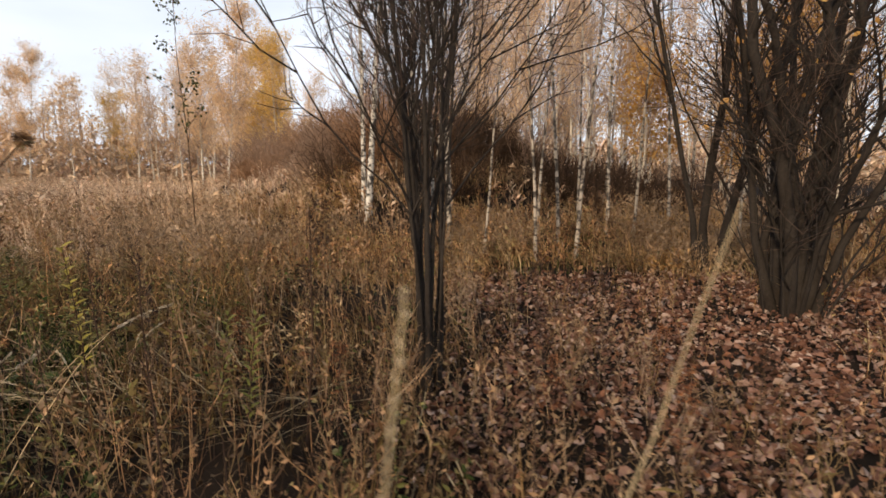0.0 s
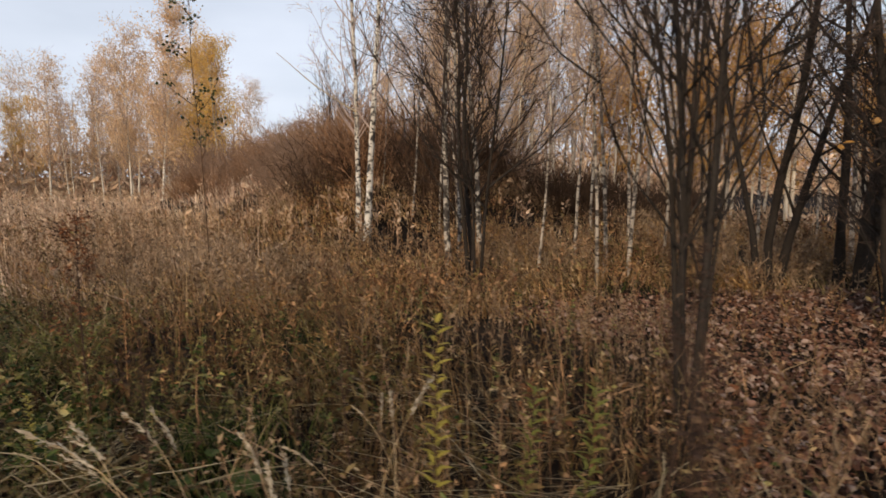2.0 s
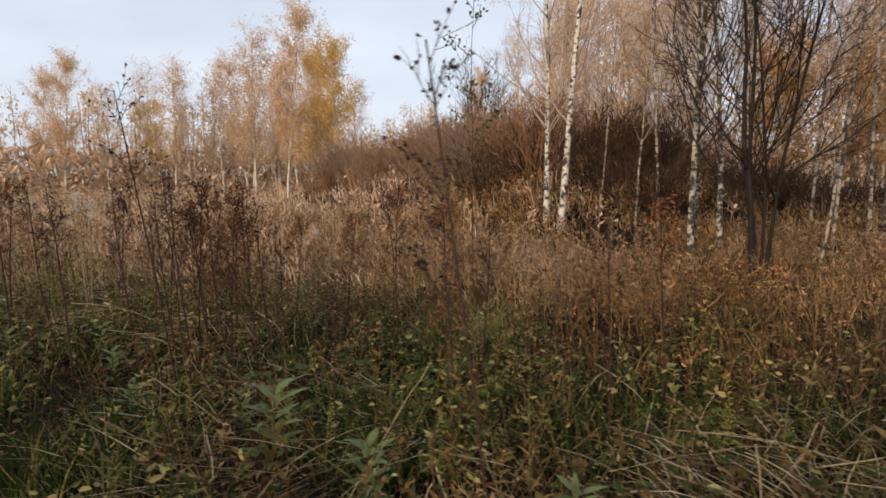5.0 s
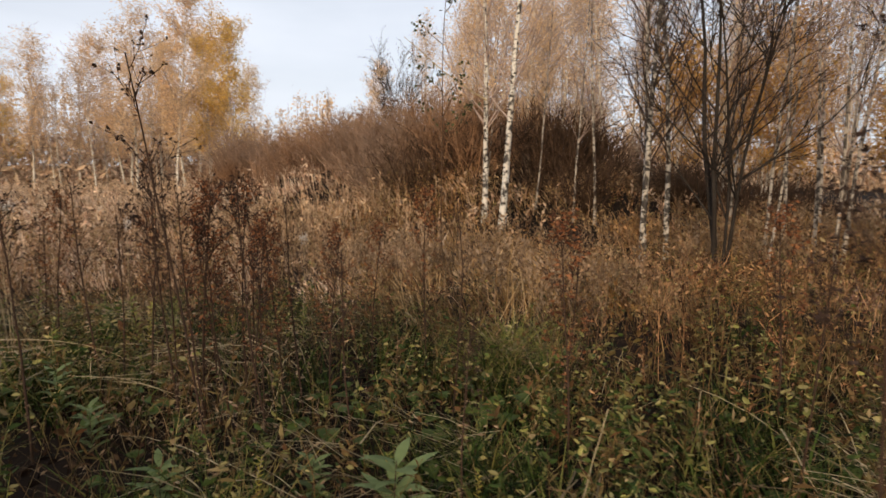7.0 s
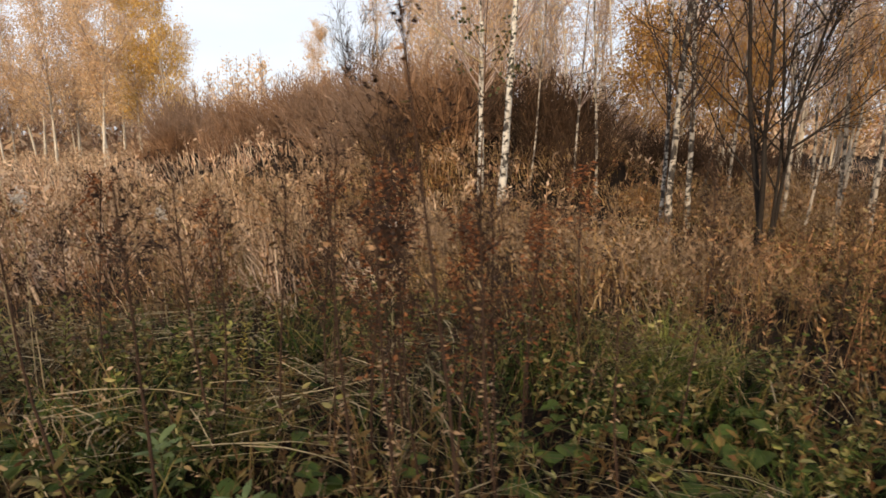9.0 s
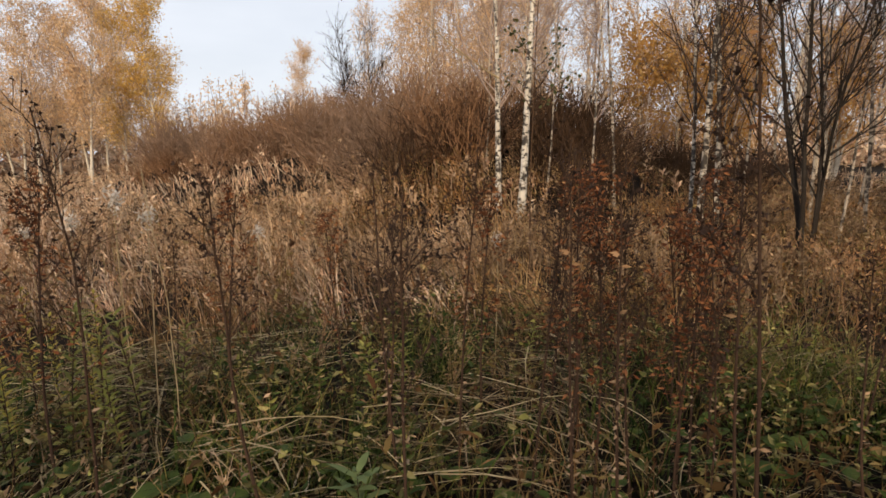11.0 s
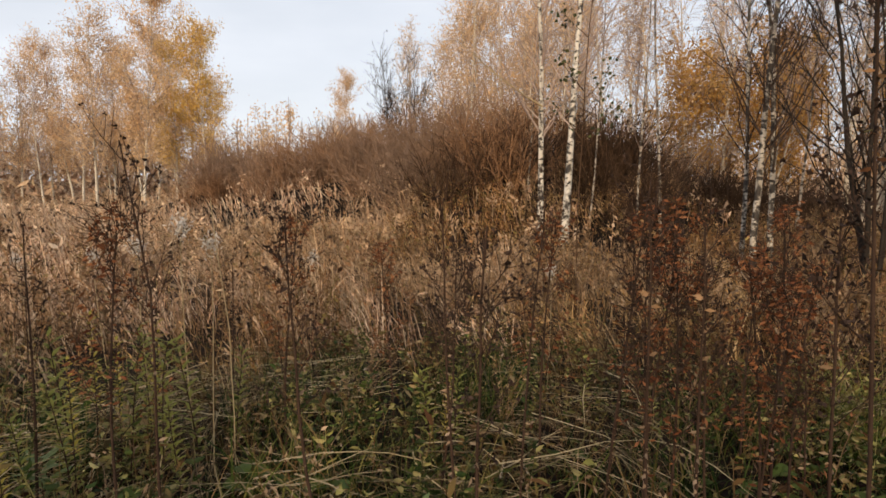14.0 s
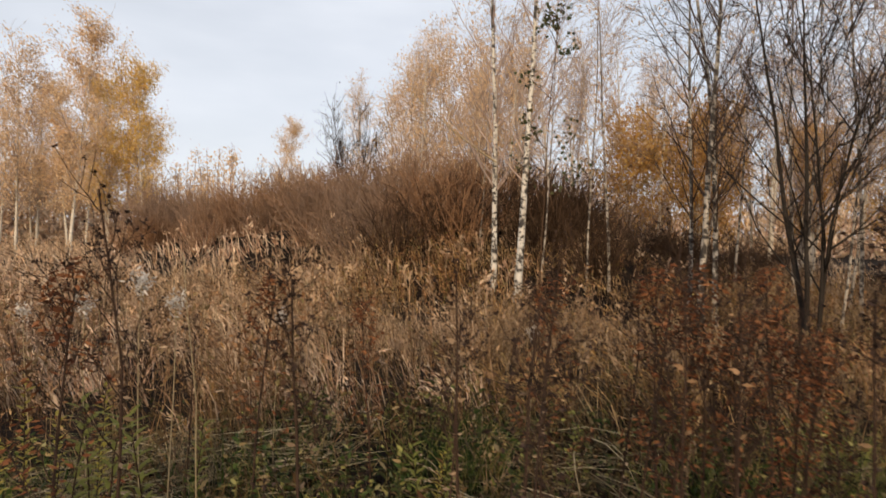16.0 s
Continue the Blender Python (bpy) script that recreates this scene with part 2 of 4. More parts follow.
# ---- mesh tools ----
class Geo:
    """Collects vertices and four-cornered faces in arrays, then becomes one mesh."""

    def __init__(self):
        self.v, self.f, self.count = [], [], 0

    def add(self, verts, faces):
        self.v.append(verts.reshape(-1, 3))
        self.f.append(faces.reshape(-1, 4) + self.count)
        self.count += self.v[-1].shape[0]

    def tubes(self, p, r, sides=3):
        """p: curves x points x 3; r: curves x points."""
        m, n = p.shape[:2]
        if m == 0:
            return
        way = p[:, -1] - p[:, 0]
        way /= np.linalg.norm(way, axis=1, keepdims=True) + 1e-9
        side = np.cross(way, np.where(np.abs(way[:, 2:3]) > 0.8, [[1.0, 0.2, 0.0]], [[0.0, 0.1, 1.0]]))
        side /= np.linalg.norm(side, axis=1, keepdims=True) + 1e-9
        other = np.cross(way, side)
        a = np.arange(sides) * 2 * math.pi / sides
        ring = side[:, None] * np.cos(a)[None, :, None] + other[:, None] * np.sin(a)[None, :, None]
        v = p[:, :, None, :] + ring[:, None] * r[:, :, None, None]
        i = np.arange(m)[:, None, None] * n * sides + np.arange(n - 1)[None, :, None] * sides
        j, k = np.arange(sides)[None, None], (np.arange(sides)[None, None] + 1) % sides
        self.add(v, np.stack([i + j, i + k, i + sides + k, i + sides + j], -1))

    def ribbons(self, p, w, side):
        """Blades: p curves x points x 3, w curves x points, side curves x 3."""
        m, n = p.shape[:2]
        v = np.stack([p - side[:, None] * w[:, :, None], p + side[:, None] * w[:, :, None]], 2)
        i = np.arange(m)[:, None] * n * 2 + np.arange(n - 1)[None] * 2
        self.add(v, np.stack([i, i + 1, i + 3, i + 2], -1))

    def leaves(self, c, way, size, slim, rng, fold=0.25, full=False):
        """Folded leaves: foot c, long axis way, length size, width slim of it."""
        m = len(c)
        if m == 0:
            return
        size = np.broadcast_to(np.asarray(size, float), (m,))[:, None]
        way = way / (np.linalg.norm(way, axis=1, keepdims=True) + 1e-9)
        side = np.cross(way, rng.normal(size=(m, 3)))
        side /= np.linalg.norm(side, axis=1, keepdims=True) + 1e-9
        up = np.cross(side, way)
        mid = c + way * size * 0.45
        v = np.stack([c, mid + side * size * slim * 0.5 + up * size * slim * fold, c + way * size,
                      mid - side * size * slim * 0.5 + up * size * slim * fold], 1)
        if full:
            a, b = c + way * size * 0.28, c + way * size * 0.68 - up * size * 0.06
            wide, lift = side * size * slim * 0.5, up * size * slim * fold
            v = np.stack([c, a + wide * 0.9 + lift, b + wide * 0.8 + lift, c + way * size - up * size * 0.12, b - wide * 0.8 + lift, a - wide * 0.9 + lift], 1)
            i = np.arange(m)[:, None, None] * 6
            self.add(v, i + np.array([[[0, 1, 2, 3], [0, 3, 4, 5]]]))
            return
        i = np.arange(m)[:, None] * 4
        self.add(v, i + np.arange(4)[None])

    def mesh(self, name, material, smooth=True):
        me = bpy.data.meshes.new(name)
        if self.v:
            v, f = np.concatenate(self.v), np.concatenate(self.f)
            me.vertices.add(len(v))
            me.vertices.foreach_set("co", v.astype(np.float32).ravel())
            me.loops.add(f.size)
            me.loops.foreach_set("vertex_index", f.astype(np.int32).ravel())
            me.polygons.add(len(f))
            me.polygons.foreach_set("loop_start", (np.arange(len(f)) * 4).astype(np.int32))
            me.update(calc_edges=True)
            me.polygons.foreach_set("use_smooth", np.full(len(f), smooth))
        me.materials.append(material)
        return me


def part(name, geo, material, parent, label="", kind=""):
    ob = new(name, geo.mesh(name, material))
    ob.parent = parent
    return tagged(ob, label, kind=kind)


def empty(name, x=0.0, y=0.0, z=0.0):
    ob = new(name)
    ob.empty_display_size = 0.2
    ob.matrix_basis = pose(x, y, z)
    return ob


def curves(rng, start, way, length, n, up=0.0, wobble=0.1):
    """Wandering shoots, all at once: curves x n x 3."""
    m = len(start)
    length = np.broadcast_to(np.asarray(length, float), (m,))
    up = np.broadcast_to(np.asarray(up, float), (m,))
    d = way / (np.linalg.norm(way, axis=1, keepdims=True) + 1e-9)
    p, out = start.astype(float).copy(), [start.astype(float).copy()]
    for _ in range(n - 1):
        p = p + d * (length / (n - 1))[:, None]
        out.append(p.copy())
        d = d + rng.normal(size=(m, 3)) * wobble
        d[:, 2] += up
        d /= np.linalg.norm(d, axis=1, keepdims=True) + 1e-9
    return np.stack(out, 1)


def sprout(rng, p, each, lo, hi, spread):
    """Side shoots of the curves p: their feet, their ways, and how far up each one sits (0 to 1)."""
    m, n = p.shape[:2]
    who = np.repeat(np.arange(m), each)
    u = rng.uniform(lo, hi, len(who))
    x = u * (n - 1)
    i = np.clip(x.astype(int), 0, n - 2)
    a, b = p[who, i], p[who, i + 1]
    foot = a + (b - a) * (x - i)[:, None]
    t = (b - a) / (np.linalg.norm(b - a, axis=1, keepdims=True) + 1e-9)
    q = np.cross(t, rng.normal(size=t.shape))
    q /= np.linalg.norm(q, axis=1, keepdims=True) + 1e-9
    s = np.broadcast_to(np.asarray(spread, float), (len(who),))[:, None] * rng.uniform(0.75, 1.25, (len(who), 1))
    return foot, t * np.cos(s) + q * np.sin(s), u, who


def taper(m, n, r0, r1):
    r0 = np.broadcast_to(np.asarray(r0, float), (m,))
    r1 = np.broadcast_to(np.asarray(r1, float), (m,))
    return r0[:, None] + (r1 - r0)[:, None] * np.linspace(0, 1, n)[None] ** 0.85


# ---- the lie of the land ----
WALK = np.array([[r[1], r[2]] for r in PATH])
RIDGE = np.array([[4.6, 13.3], [2.0, 14.5], [-0.9, 16.6], [-3.4, 20.6], [-6.0, 24.8], [-9.5, 30.0]])


def way_off(x, y, line):
    """Distance from places to a broken line, and how far along it the nearest place is (0 to 1)."""
    q = np.stack([np.asarray(x, float), np.asarray(y, float)], -1)
    best, along = np.full(q.shape[:-1], 1e9), np.zeros(q.shape[:-1])
    for i in range(len(line) - 1):
        a, ab = line[i], line[i + 1] - line[i]
        u = np.clip(((q - a) @ ab) / (ab @ ab + 1e-9), 0, 1)
        d = np.linalg.norm(q - a - u[..., None] * ab, axis=-1)
        near = d < best
        best, along = np.where(near, d, best), np.where(near, (i + u) / (len(line) - 1), along)
    return best, along


def step(x):
    x = np.clip(x, 0, 1)
    return x * x * (3 - 2 * x)


def land(x, y):
    x, y = np.asarray(x, float), np.asarray(y, float)
    d, along = way_off(x, y, RIDGE)
    z = 1.85 * (0.18 + 0.82 * step(along / 0.44)) * (1 - 0.35 * step((along - 0.55) / 0.4)) * np.exp(-(d / 2.7) ** 2)
    z = z - 0.25 * step((y - 5.0) / 5.0) * step((1.2 - x) / 2.5)
    z = z + 0.05 * np.sin(x * 1.1 + 0.7) * np.sin(y * 0.9) * step((np.hypot(x, y - 2)) / 4)
    return z


def rough_line(n, near, far):
    """Grid lines, dense in the middle and ever wider outwards."""
    t = np.linspace(-1, 1, n)
    return np.sign(t) * (near * np.abs(t) + (far - near) * np.abs(t) ** 6)


gx, gy = np.meshgrid(rough_line(161, 30, 600) - 2.0, rough_line(161, 30, 600) + 10.0)
earth = Geo()
gn = gx.shape[0]
gi = np.arange(gn - 1)[:, None] * gn + np.arange(gn - 1)[None]
earth.add(np.stack([gx, gy, land(gx, gy) * (np.hypot(gx, gy - 10) < 80)], -1), np.stack([gi, gi + 1, gi + gn + 1, gi + gn], -1))
tagged(new("ground", earth.mesh("ground", M_SHADED_EARTH)), "brown leafy meadow earth, darkened for shade, with a low overgrown bank", "ground", kind="structure")


# ---- trees ----
def birch(seed, height, radius, lean=(0.0, 0.0), low=0.3, leafy=0.5, label="", bark=None, twig=None, leaf=None, fine=1.0, leaf_size=0.05, branches=34, name="birch_tree", apart=False, long_limb=False):
    rng = np.random.default_rng(seed)
    tree = empty(name)
    n = 12
    trunk = curves(rng, np.zeros((1, 3)) - [[0, 0, 0.15]], np.array([[lean[0] * 0.6, lean[1] * 0.6, 1.0]]), height, n, 0.0, 0.022)
    trunk[0, :, 0] += lean[0] * height * 0.4 * np.linspace(0, 1, n)
    trunk[0, :, 1] += lean[1] * height * 0.4 * np.linspace(0, 1, n)
    wood = Geo()
    tr = taper(1, n, radius, radius * 0.12)
    tr[0, 0] *= 1.25
    wood.tubes(trunk, tr, 9)
    bole = part("trunk", wood, bark or M_BIRCH, tree, "white birch trunk with black cross marks")
    foot, way, u, _ = sprout(rng, trunk, branches, low, 0.97, 0.85)
    length = (height * 0.20 * (1.15 - u) + 0.35) * rng.uniform(0.7, 1.2, len(u))
    limb = curves(rng, foot, way + [[0, 0, 0.35]], length, 6, 0.10, 0.12)
    rad = taper(len(u), 6, radius * 0.24 * (1.1 - u) + 0.004, 0.003)
    if apart:
        for i in range(len(u)):
            g = Geo()
            g.tubes(limb[i:i + 1], rad[i:i + 1], 5)
            part("limb", g, twig or M_TWIG_PALE, bole)
    else:
        limbs = Geo()
        limbs.tubes(limb, rad, 3)
        part("branchwork", limbs, twig or M_TWIG_PALE, tree, kind="stuff")
    if long_limb:
        g = Geo()
        ll = curves(rng, np.array([[0.0, 0.0, 2.75]]), np.array([[-1.3, 0.3, 0.75]]), 2.3, 7, 0.02, 0.05)
        g.tubes(ll, taper(1, 7, 0.022, 0.006), 5)
        part("limb", g, M_PALESTRAW, bole, "long pale bare limb")
    f2, w2, u2, who = sprout(rng, limb, int(8 * fine), 0.2, 1.0, 0.7)
    t2 = curves(rng, f2, w2, rng.uniform(0.25, 0.75, len(u2)), 4, -0.10, 0.16)
    f3, w3, u3, _ = sprout(rng, t2, int(2 * fine), 0.3, 1.0, 0.6)
    t3 = curves(rng, f3, w3, rng.uniform(0.15, 0.45, len(u3)), 3, -0.18, 0.15)
    crown = Geo()
    crown.tubes(t2, taper(len(t2), 4, 0.0045, 0.0022), 3)
    crown.tubes(t3, taper(len(t3), 3, 0.0028, 0.0016), 3)
    part("crown", crown, twig or M_TWIG_PALE, tree, "fine drooping birch twigs", "stuff")
    k = int(leafy * 1800)
    if k:
        lf = Geo()
        pick = rng.integers(0, len(t3), k)
        at = t3[pick, 1] + (t3[pick, 2] - t3[pick, 1]) * rng.uniform(0, 1, (k, 1)) + rng.normal(size=(k, 3)) * 0.03
        lf.leaves(at, rng.normal(size=(k, 3)) + [[0, 0, -0.8]], leaf_size * rng.uniform(0.6, 1.3, k), 0.75, rng)
        part("foliage", lf, leaf or M_HAZEGOLD, tree, "sparse yellow autumn leaves", "stuff")
    return tagged(tree, label, "tree")


def far_birch(seed, height, leaf, label, leaves=3200, spread=1.0, stems=1, cone=0.5, bare=0.5, leaf_size=0.125):
    """A tall birch at a distance: pale trunk, hanging veils of leaves on thin twigs, with gaps."""
    rng = np.random.default_rng(seed)
    tree = empty("golden_birch" if leaves > 900 else "bare_birch")
    n = 9
    start = rng.normal(size=(stems, 3)) * [0.35, 0.35, 0] * (stems > 1) - [0, 0, 0.2]
    trunk = curves(rng, start, np.stack([rng.normal(size=stems) * 0.06, rng.normal(size=stems) * 0.06, np.ones(stems)], 1), height * rng.uniform(0.8, 1.0, stems), n, 0.0, 0.03)
    g = Geo()
    g.tubes(trunk, taper(stems, n, 0.006 * height + 0.02, 0.012), 6)
    part("trunk", g, M_BIRCH_FAR, tree, "pale slender trunk")
    each = int(46 / stems)
    foot, way, u, _ = sprout(rng, trunk, each, 0.2, 0.98, 0.8)
    length = spread * (height * 0.17 * (1.0 - np.abs(u - cone) * 1.1) + 0.3) * rng.uniform(0.6, 1.25, len(u))
    limb = curves(rng, foot, way + [[0, 0, 0.45]], length, 5, 0.06, 0.12)
    b = Geo()
    b.tubes(limb, taper(len(u), 5, 0.022 * (1.15 - u), 0.006), 3)
    f2, w2, _, _ = sprout(rng, limb, int(5 + 6 * bare), 0.15, 1.0, 0.75)
    t2 = curves(rng, f2, w2, rng.uniform(0.4, 1.1, len(f2)), 4, -0.14, 0.16)
    b.tubes(t2, taper(len(t2), 4, 0.007, 0.004), 3)
    part("branchwork", b, M_TWIG_PALE, tree, kind="stuff")
    keep = rng.random(len(t2)) < 0.75
    t2 = t2[keep]
    pick = rng.integers(0, len(t2), leaves)
    i = rng.integers(0, 3, leaves)
    at = t2[pick, i] + (t2[pick, i + 1] - t2[pick, i]) * rng.uniform(0, 1, (leaves, 1)) + rng.normal(size=(leaves, 3)) * 0.16
    lf = Geo()
    lf.leaves(at, rng.normal(size=(leaves, 3)) + [[0, 0, -0.9]], leaf_size * rng.uniform(0.5, 1.3, leaves), 0.6, rng)
    part("foliage", lf, leaf, tree, kind="stuff")
    return tagged(tree, label, "tree")


def fan_tree(seed, height, stems, radius, fan, label, sub=5, twigs=7, low=0.25, bend=0.02, name="bare_tree", spread=0.65, reach=0.26, forks=4, thick=1.0, wobble=0.055, stout=0.42, leafy=0, foot=1.5, leaf=None):
    """Dark stems rising out of one stool, with limbs, branches and twigs that spread like a fan."""
    rng = np.random.default_rng(seed)
    tree = empty(name)
    az = np.arange(stems) * 2 * math.pi / stems + rng.uniform(-0.5, 0.5, stems)
    out = rng.uniform(0.25, 1.0, stems) * fan
    base = np.stack([np.cos(az), np.sin(az), np.zeros(stems)], 1) * radius * foot * rng.uniform(0.3, 1.0, (stems, 1)) * (stems > 1)
    base[:, 2] = -0.12
    way = np.stack([np.cos(az) * out, np.sin(az) * out, np.ones(stems)], 1)
    stem = curves(rng, base, way, height * rng.uniform(0.7, 1.0, stems), 10, bend, wobble)
    trunks = []
    for i in range(stems):
        g = Geo()
        r0 = radius * rng.uniform(0.5, 1.05)
        tr = taper(1, 10, r0, r0 * 0.14)
        tr[0, 0] *= 1.3
        g.tubes(stem[i:i + 1], tr * rng.uniform(0.9, 1.1, tr.shape), 8)
        trunks.append(part("stem", g, M_BARK, tree))
    f1, w1, u1, own = sprout(rng, stem, sub, low, 0.92, spread)
    l1 = (height * reach * (1.2 - u1) + 0.3) * rng.uniform(0.6, 1.2, len(u1))
    b1 = curves(rng, f1, w1 + [[0, 0, 0.2]], l1, 7, 0.09, 0.10)
    r1 = taper(len(b1), 7, radius * stout * (1.15 - u1) + 0.003, 0.003)
    for i in range(len(b1)):
        g = Geo()
        g.tubes(b1[i:i + 1], r1[i:i + 1], 5)
        part("limb", g, M_BARK, trunks[own[i]])
    f2, w2, u2, _ = sprout(rng, b1, forks, 0.15, 0.95, 0.6)
    b2 = curves(rng, f2, w2, rng.uniform(0.35, 0.95, len(f2)), 5, 0.07, 0.12)
    g = Geo()
    g.tubes(b2, taper(len(b2), 5, 0.007 * thick, 0.003 * thick), 3)
    part("branchwork", g, M_BARK, tree, kind="stuff")
    f3, w3, _, _ = sprout(rng, b2, twigs, 0.1, 1.0, 0.65)
    b3 = curves(rng, f3, w3, rng.uniform(0.12, 0.4, len(f3)), 3, 0.03, 0.16)
    g = Geo()
    g.tubes(b3, taper(len(b3), 3, 0.0032 * thick, 0.0018 * thick), 3)
    part("crown", g, M_TWIG, tree, "thin leafless twigs", "stuff")
    if leafy:
        g = Geo()
        pick = rng.integers(0, len(b3), leafy)
        g.leaves(b3[pick, 2], rng.normal(size=(leafy, 3)) + [[0, 0, -0.9]], rng.uniform(0.04, 0.085, leafy), 0.6, rng, full=True)
        part("foliage", g, leaf or M_ORANGE, tree, kind="stuff")
    return tagged(tree, label, "tree")


def shrub(seed, height, wood, label, leafy=0):
    """A leafless willow bush: a sheaf of wands, each with a brush of fine twigs."""
    rng = np.random.default_rng(seed)
    bush = empty("willow_bush")
    k = 36
    az, out = rng.uniform(0, 2 * math.pi, k), rng.uniform(0.05, 1.0, k)
    base = np.stack([np.cos(az) * 0.35 * out, np.sin(az) * 0.35 * out, np.full(k, -0.15)], 1)
    stem = curves(rng, base, np.stack([np.cos(az) * out, np.sin(az) * out, np.ones(k)], 1), height * rng.uniform(0.6, 1.0, k), 5, 0.03, 0.08)
    g = Geo()
    g.tubes(stem, taper(k, 5, 0.018, 0.006), 3)
    f, w, _, _ = sprout(rng, stem, 7, 0.15, 1.0, 0.85)
    t = curves(rng, f, w, rng.uniform(0.25, 0.7, len(f)), 3, 0.10, 0.25)
    g.tubes(t, taper(len(t), 3, 0.009, 0.0045), 3)
    part("brushwood", g, wood, bush, kind="stuff")
    if leafy:
        lf = Geo()
        pick = rng.integers(0, len(t), leafy)
        lf.leaves(t[pick, 1] + rng.normal(size=(leafy, 3)) * 0.06, rng.normal(size=(leafy, 3)), 0.07 * rng.uniform(0.6, 1.3, leafy), 0.6, rng)
        part("foliage", lf, M_ORANGE, bush, kind="stuff")
    return tagged(bush, label, "bush")


def put(tree, x, y, turn=0.0, size=1.0, sink=0.0):
    tree.matrix_basis = pose(x, y, float(land(x, y)) - sink, 0, 0, turn)
    tree.scale = (size, size, size)
    return tree


def again(tree, x, y, turn=0.0, size=1.0, sink=0.0):
    made = copy_thing(tree, pose(x, y, float(land(x, y)) - sink, 0, 0, turn))
    made.scale = (size, size, size)
    return made


# the pair of birches, and the birches beside them
put(birch(11, 10.5, 0.072, (0.0, 0.0), 0.2, 0.3, "tall white birch with thin bare twigs and few yellow leaves", branches=40, apart=True, long_limb=True), -1.98, 13.65)
put(birch(12, 11.0, 0.088, (0.06, 0.0), 0.22, 0.3, "tall white leaning birch with a few yellow leaves", branches=40, apart=True), -1.8, 13.0)
put(birch(13, 10.0, 0.056, (-0.07, 0.0), 0.18, 0.1, "greyish birch with black marks and bare twigs", bark=M_BIRCH_GREY, branches=40, apart=True, twig=M_TWIG), -0.42, 9.65)
put(birch(14, 9.5, 0.050, (-0.05, 0.02), 0.18, 0.1, "greyish birch with bare dark twigs beside another", bark=M_BIRCH_GREY, branches=40, apart=True, twig=M_TWIG), 0.15, 9.85)
put(birch(15, 8.5, 0.042, (0.02, 0.02), 0.2, 0.1, "thin greyish birch beside two thicker ones", bark=M_BIRCH_GREY, branches=32, apart=True, twig=M_TWIG), -0.2, 10.1)
slim = [birch(21, 7.5, 0.030, (0.03, 0.0), 0.25, 0.2, "slender young birch with white bark", branches=26, bark=M_BIRCH_SLIM, fine=0.75),
        birch(22, 8.0, 0.034, (-0.03, 0.02), 0.28, 0.2, "slender young birch with white bark", branches=26, bark=M_BIRCH_SLIM, fine=0.75),
        birch(23, 6.8, 0.026, (0.08, 0.0), 0.26, 0.15, "slender leaning young birch with white bark", branches=24, bark=M_BIRCH_SLIM, fine=0.75)]
for s, (x, y) in zip(slim, [(1.62, 9.3), (1.85, 8.55), (-0.72, 13.7)]):
    put(s, x, y)
rs = random.Random(5)
for i, (x, y) in enumerate([(2.9, 11.6), (3.2, 10.5), (3.4, 9.6), (-0.18, 12.8), (0.2, 12.5), (0.62, 8.2), (1.35, 7.75),
                            (2.05, 8.25), (-1.35, 15.5), (4.6, 11.0), (5.4, 9.8), (3.9, 13.2), (6.3, 12.0),
                            (5.9, 8.3), (7.4, 10.6)]):
    again(slim[i % 3], x, y, rs.uniform(0, 360), rs.uniform(0.85, 1.15))

# dark many-stemmed trees
put(fan_tree(31, 5.6, 9, 0.024, 0.085, "bare many-stemmed young tree with dark grey stems", sub=7, twigs=6, low=0.24, spread=0.62, reach=0.30, forks=3, stout=0.25, wobble=0.04, foot=2.2), -0.08, 3.36)
put(fan_tree(32, 6.4, 4, 0.048, 0.10, "bare dark tree forking low into a wide fan", sub=10, twigs=8, low=0.17, spread=0.85, reach=0.33, forks=7, stout=0.25), -0.35, 8.0)
put(fan_tree(33, 8.5, 10, 0.062, 0.36, "old dark tree of many crooked stems with few leaves", foot=3.2, sub=11, twigs=9, low=0.08, bend=0.06, reach=0.22, wobble=0.16, stout=0.24, spread=0.9, leafy=260), 3.3, 5.0)
put(fan_tree(37, 3.6, 12, 0.013, 0.42, "thicket of thin dark suckers round an old tree", sub=5, twigs=6, low=0.12, bend=0.03, name="sucker_bush", spread=0.7, reach=0.25, forks=3, stout=0.4, wobble=0.09, foot=26), 3.3, 4.9)
put(fan_tree(34, 8.0, 3, 0.065, 0.22, "dark bare tree with crooked limbs", sub=11, twigs=8, low=0.14, bend=0.05, spread=0.9, reach=0.28, wobble=0.10, stout=0.28), 3.6, 7.3)
put(fan_tree(35, 8.5, 3, 0.085, 0.18, "dark bare tree with crooked limbs", sub=11, twigs=8, low=0.16, bend=0.04, spread=0.9, reach=0.28, stout=0.28), 4.6, 7.0)
put(fan_tree(36, 8.0, 4, 0.075, 0.30, "dark bare tree with crooked limbs", sub=9, twigs=6, low=0.2, bend=0.04, reach=0.28, stout=0.3), 6.4, 6.2)

# a young aspen that keeps its dark leaves
rng = np.random.default_rng(41)
aspen = empty("young_aspen")
stem = curves(rng, np.array([[0.0, 0.0, -0.1]]), np.array([[0.02, 0.0, 1.0]]), 4.6, 9, 0, 0.03)
g = Geo()
g.tubes(stem, taper(1, 9, 0.011, 0.003), 6)
f, w, u, _ = sprout(rng, stem, 16, 0.4, 0.98, 0.8)
b = curves(rng, f, w, 0.9 * (1.2 - u), 5, 0.06, 0.12)
g.tubes(b, taper(len(b), 5, 0.007, 0.003), 3)
part("trunk", g, M_THICKET, aspen)
lf = Geo()
pick = rng.integers(0, len(b), 260)
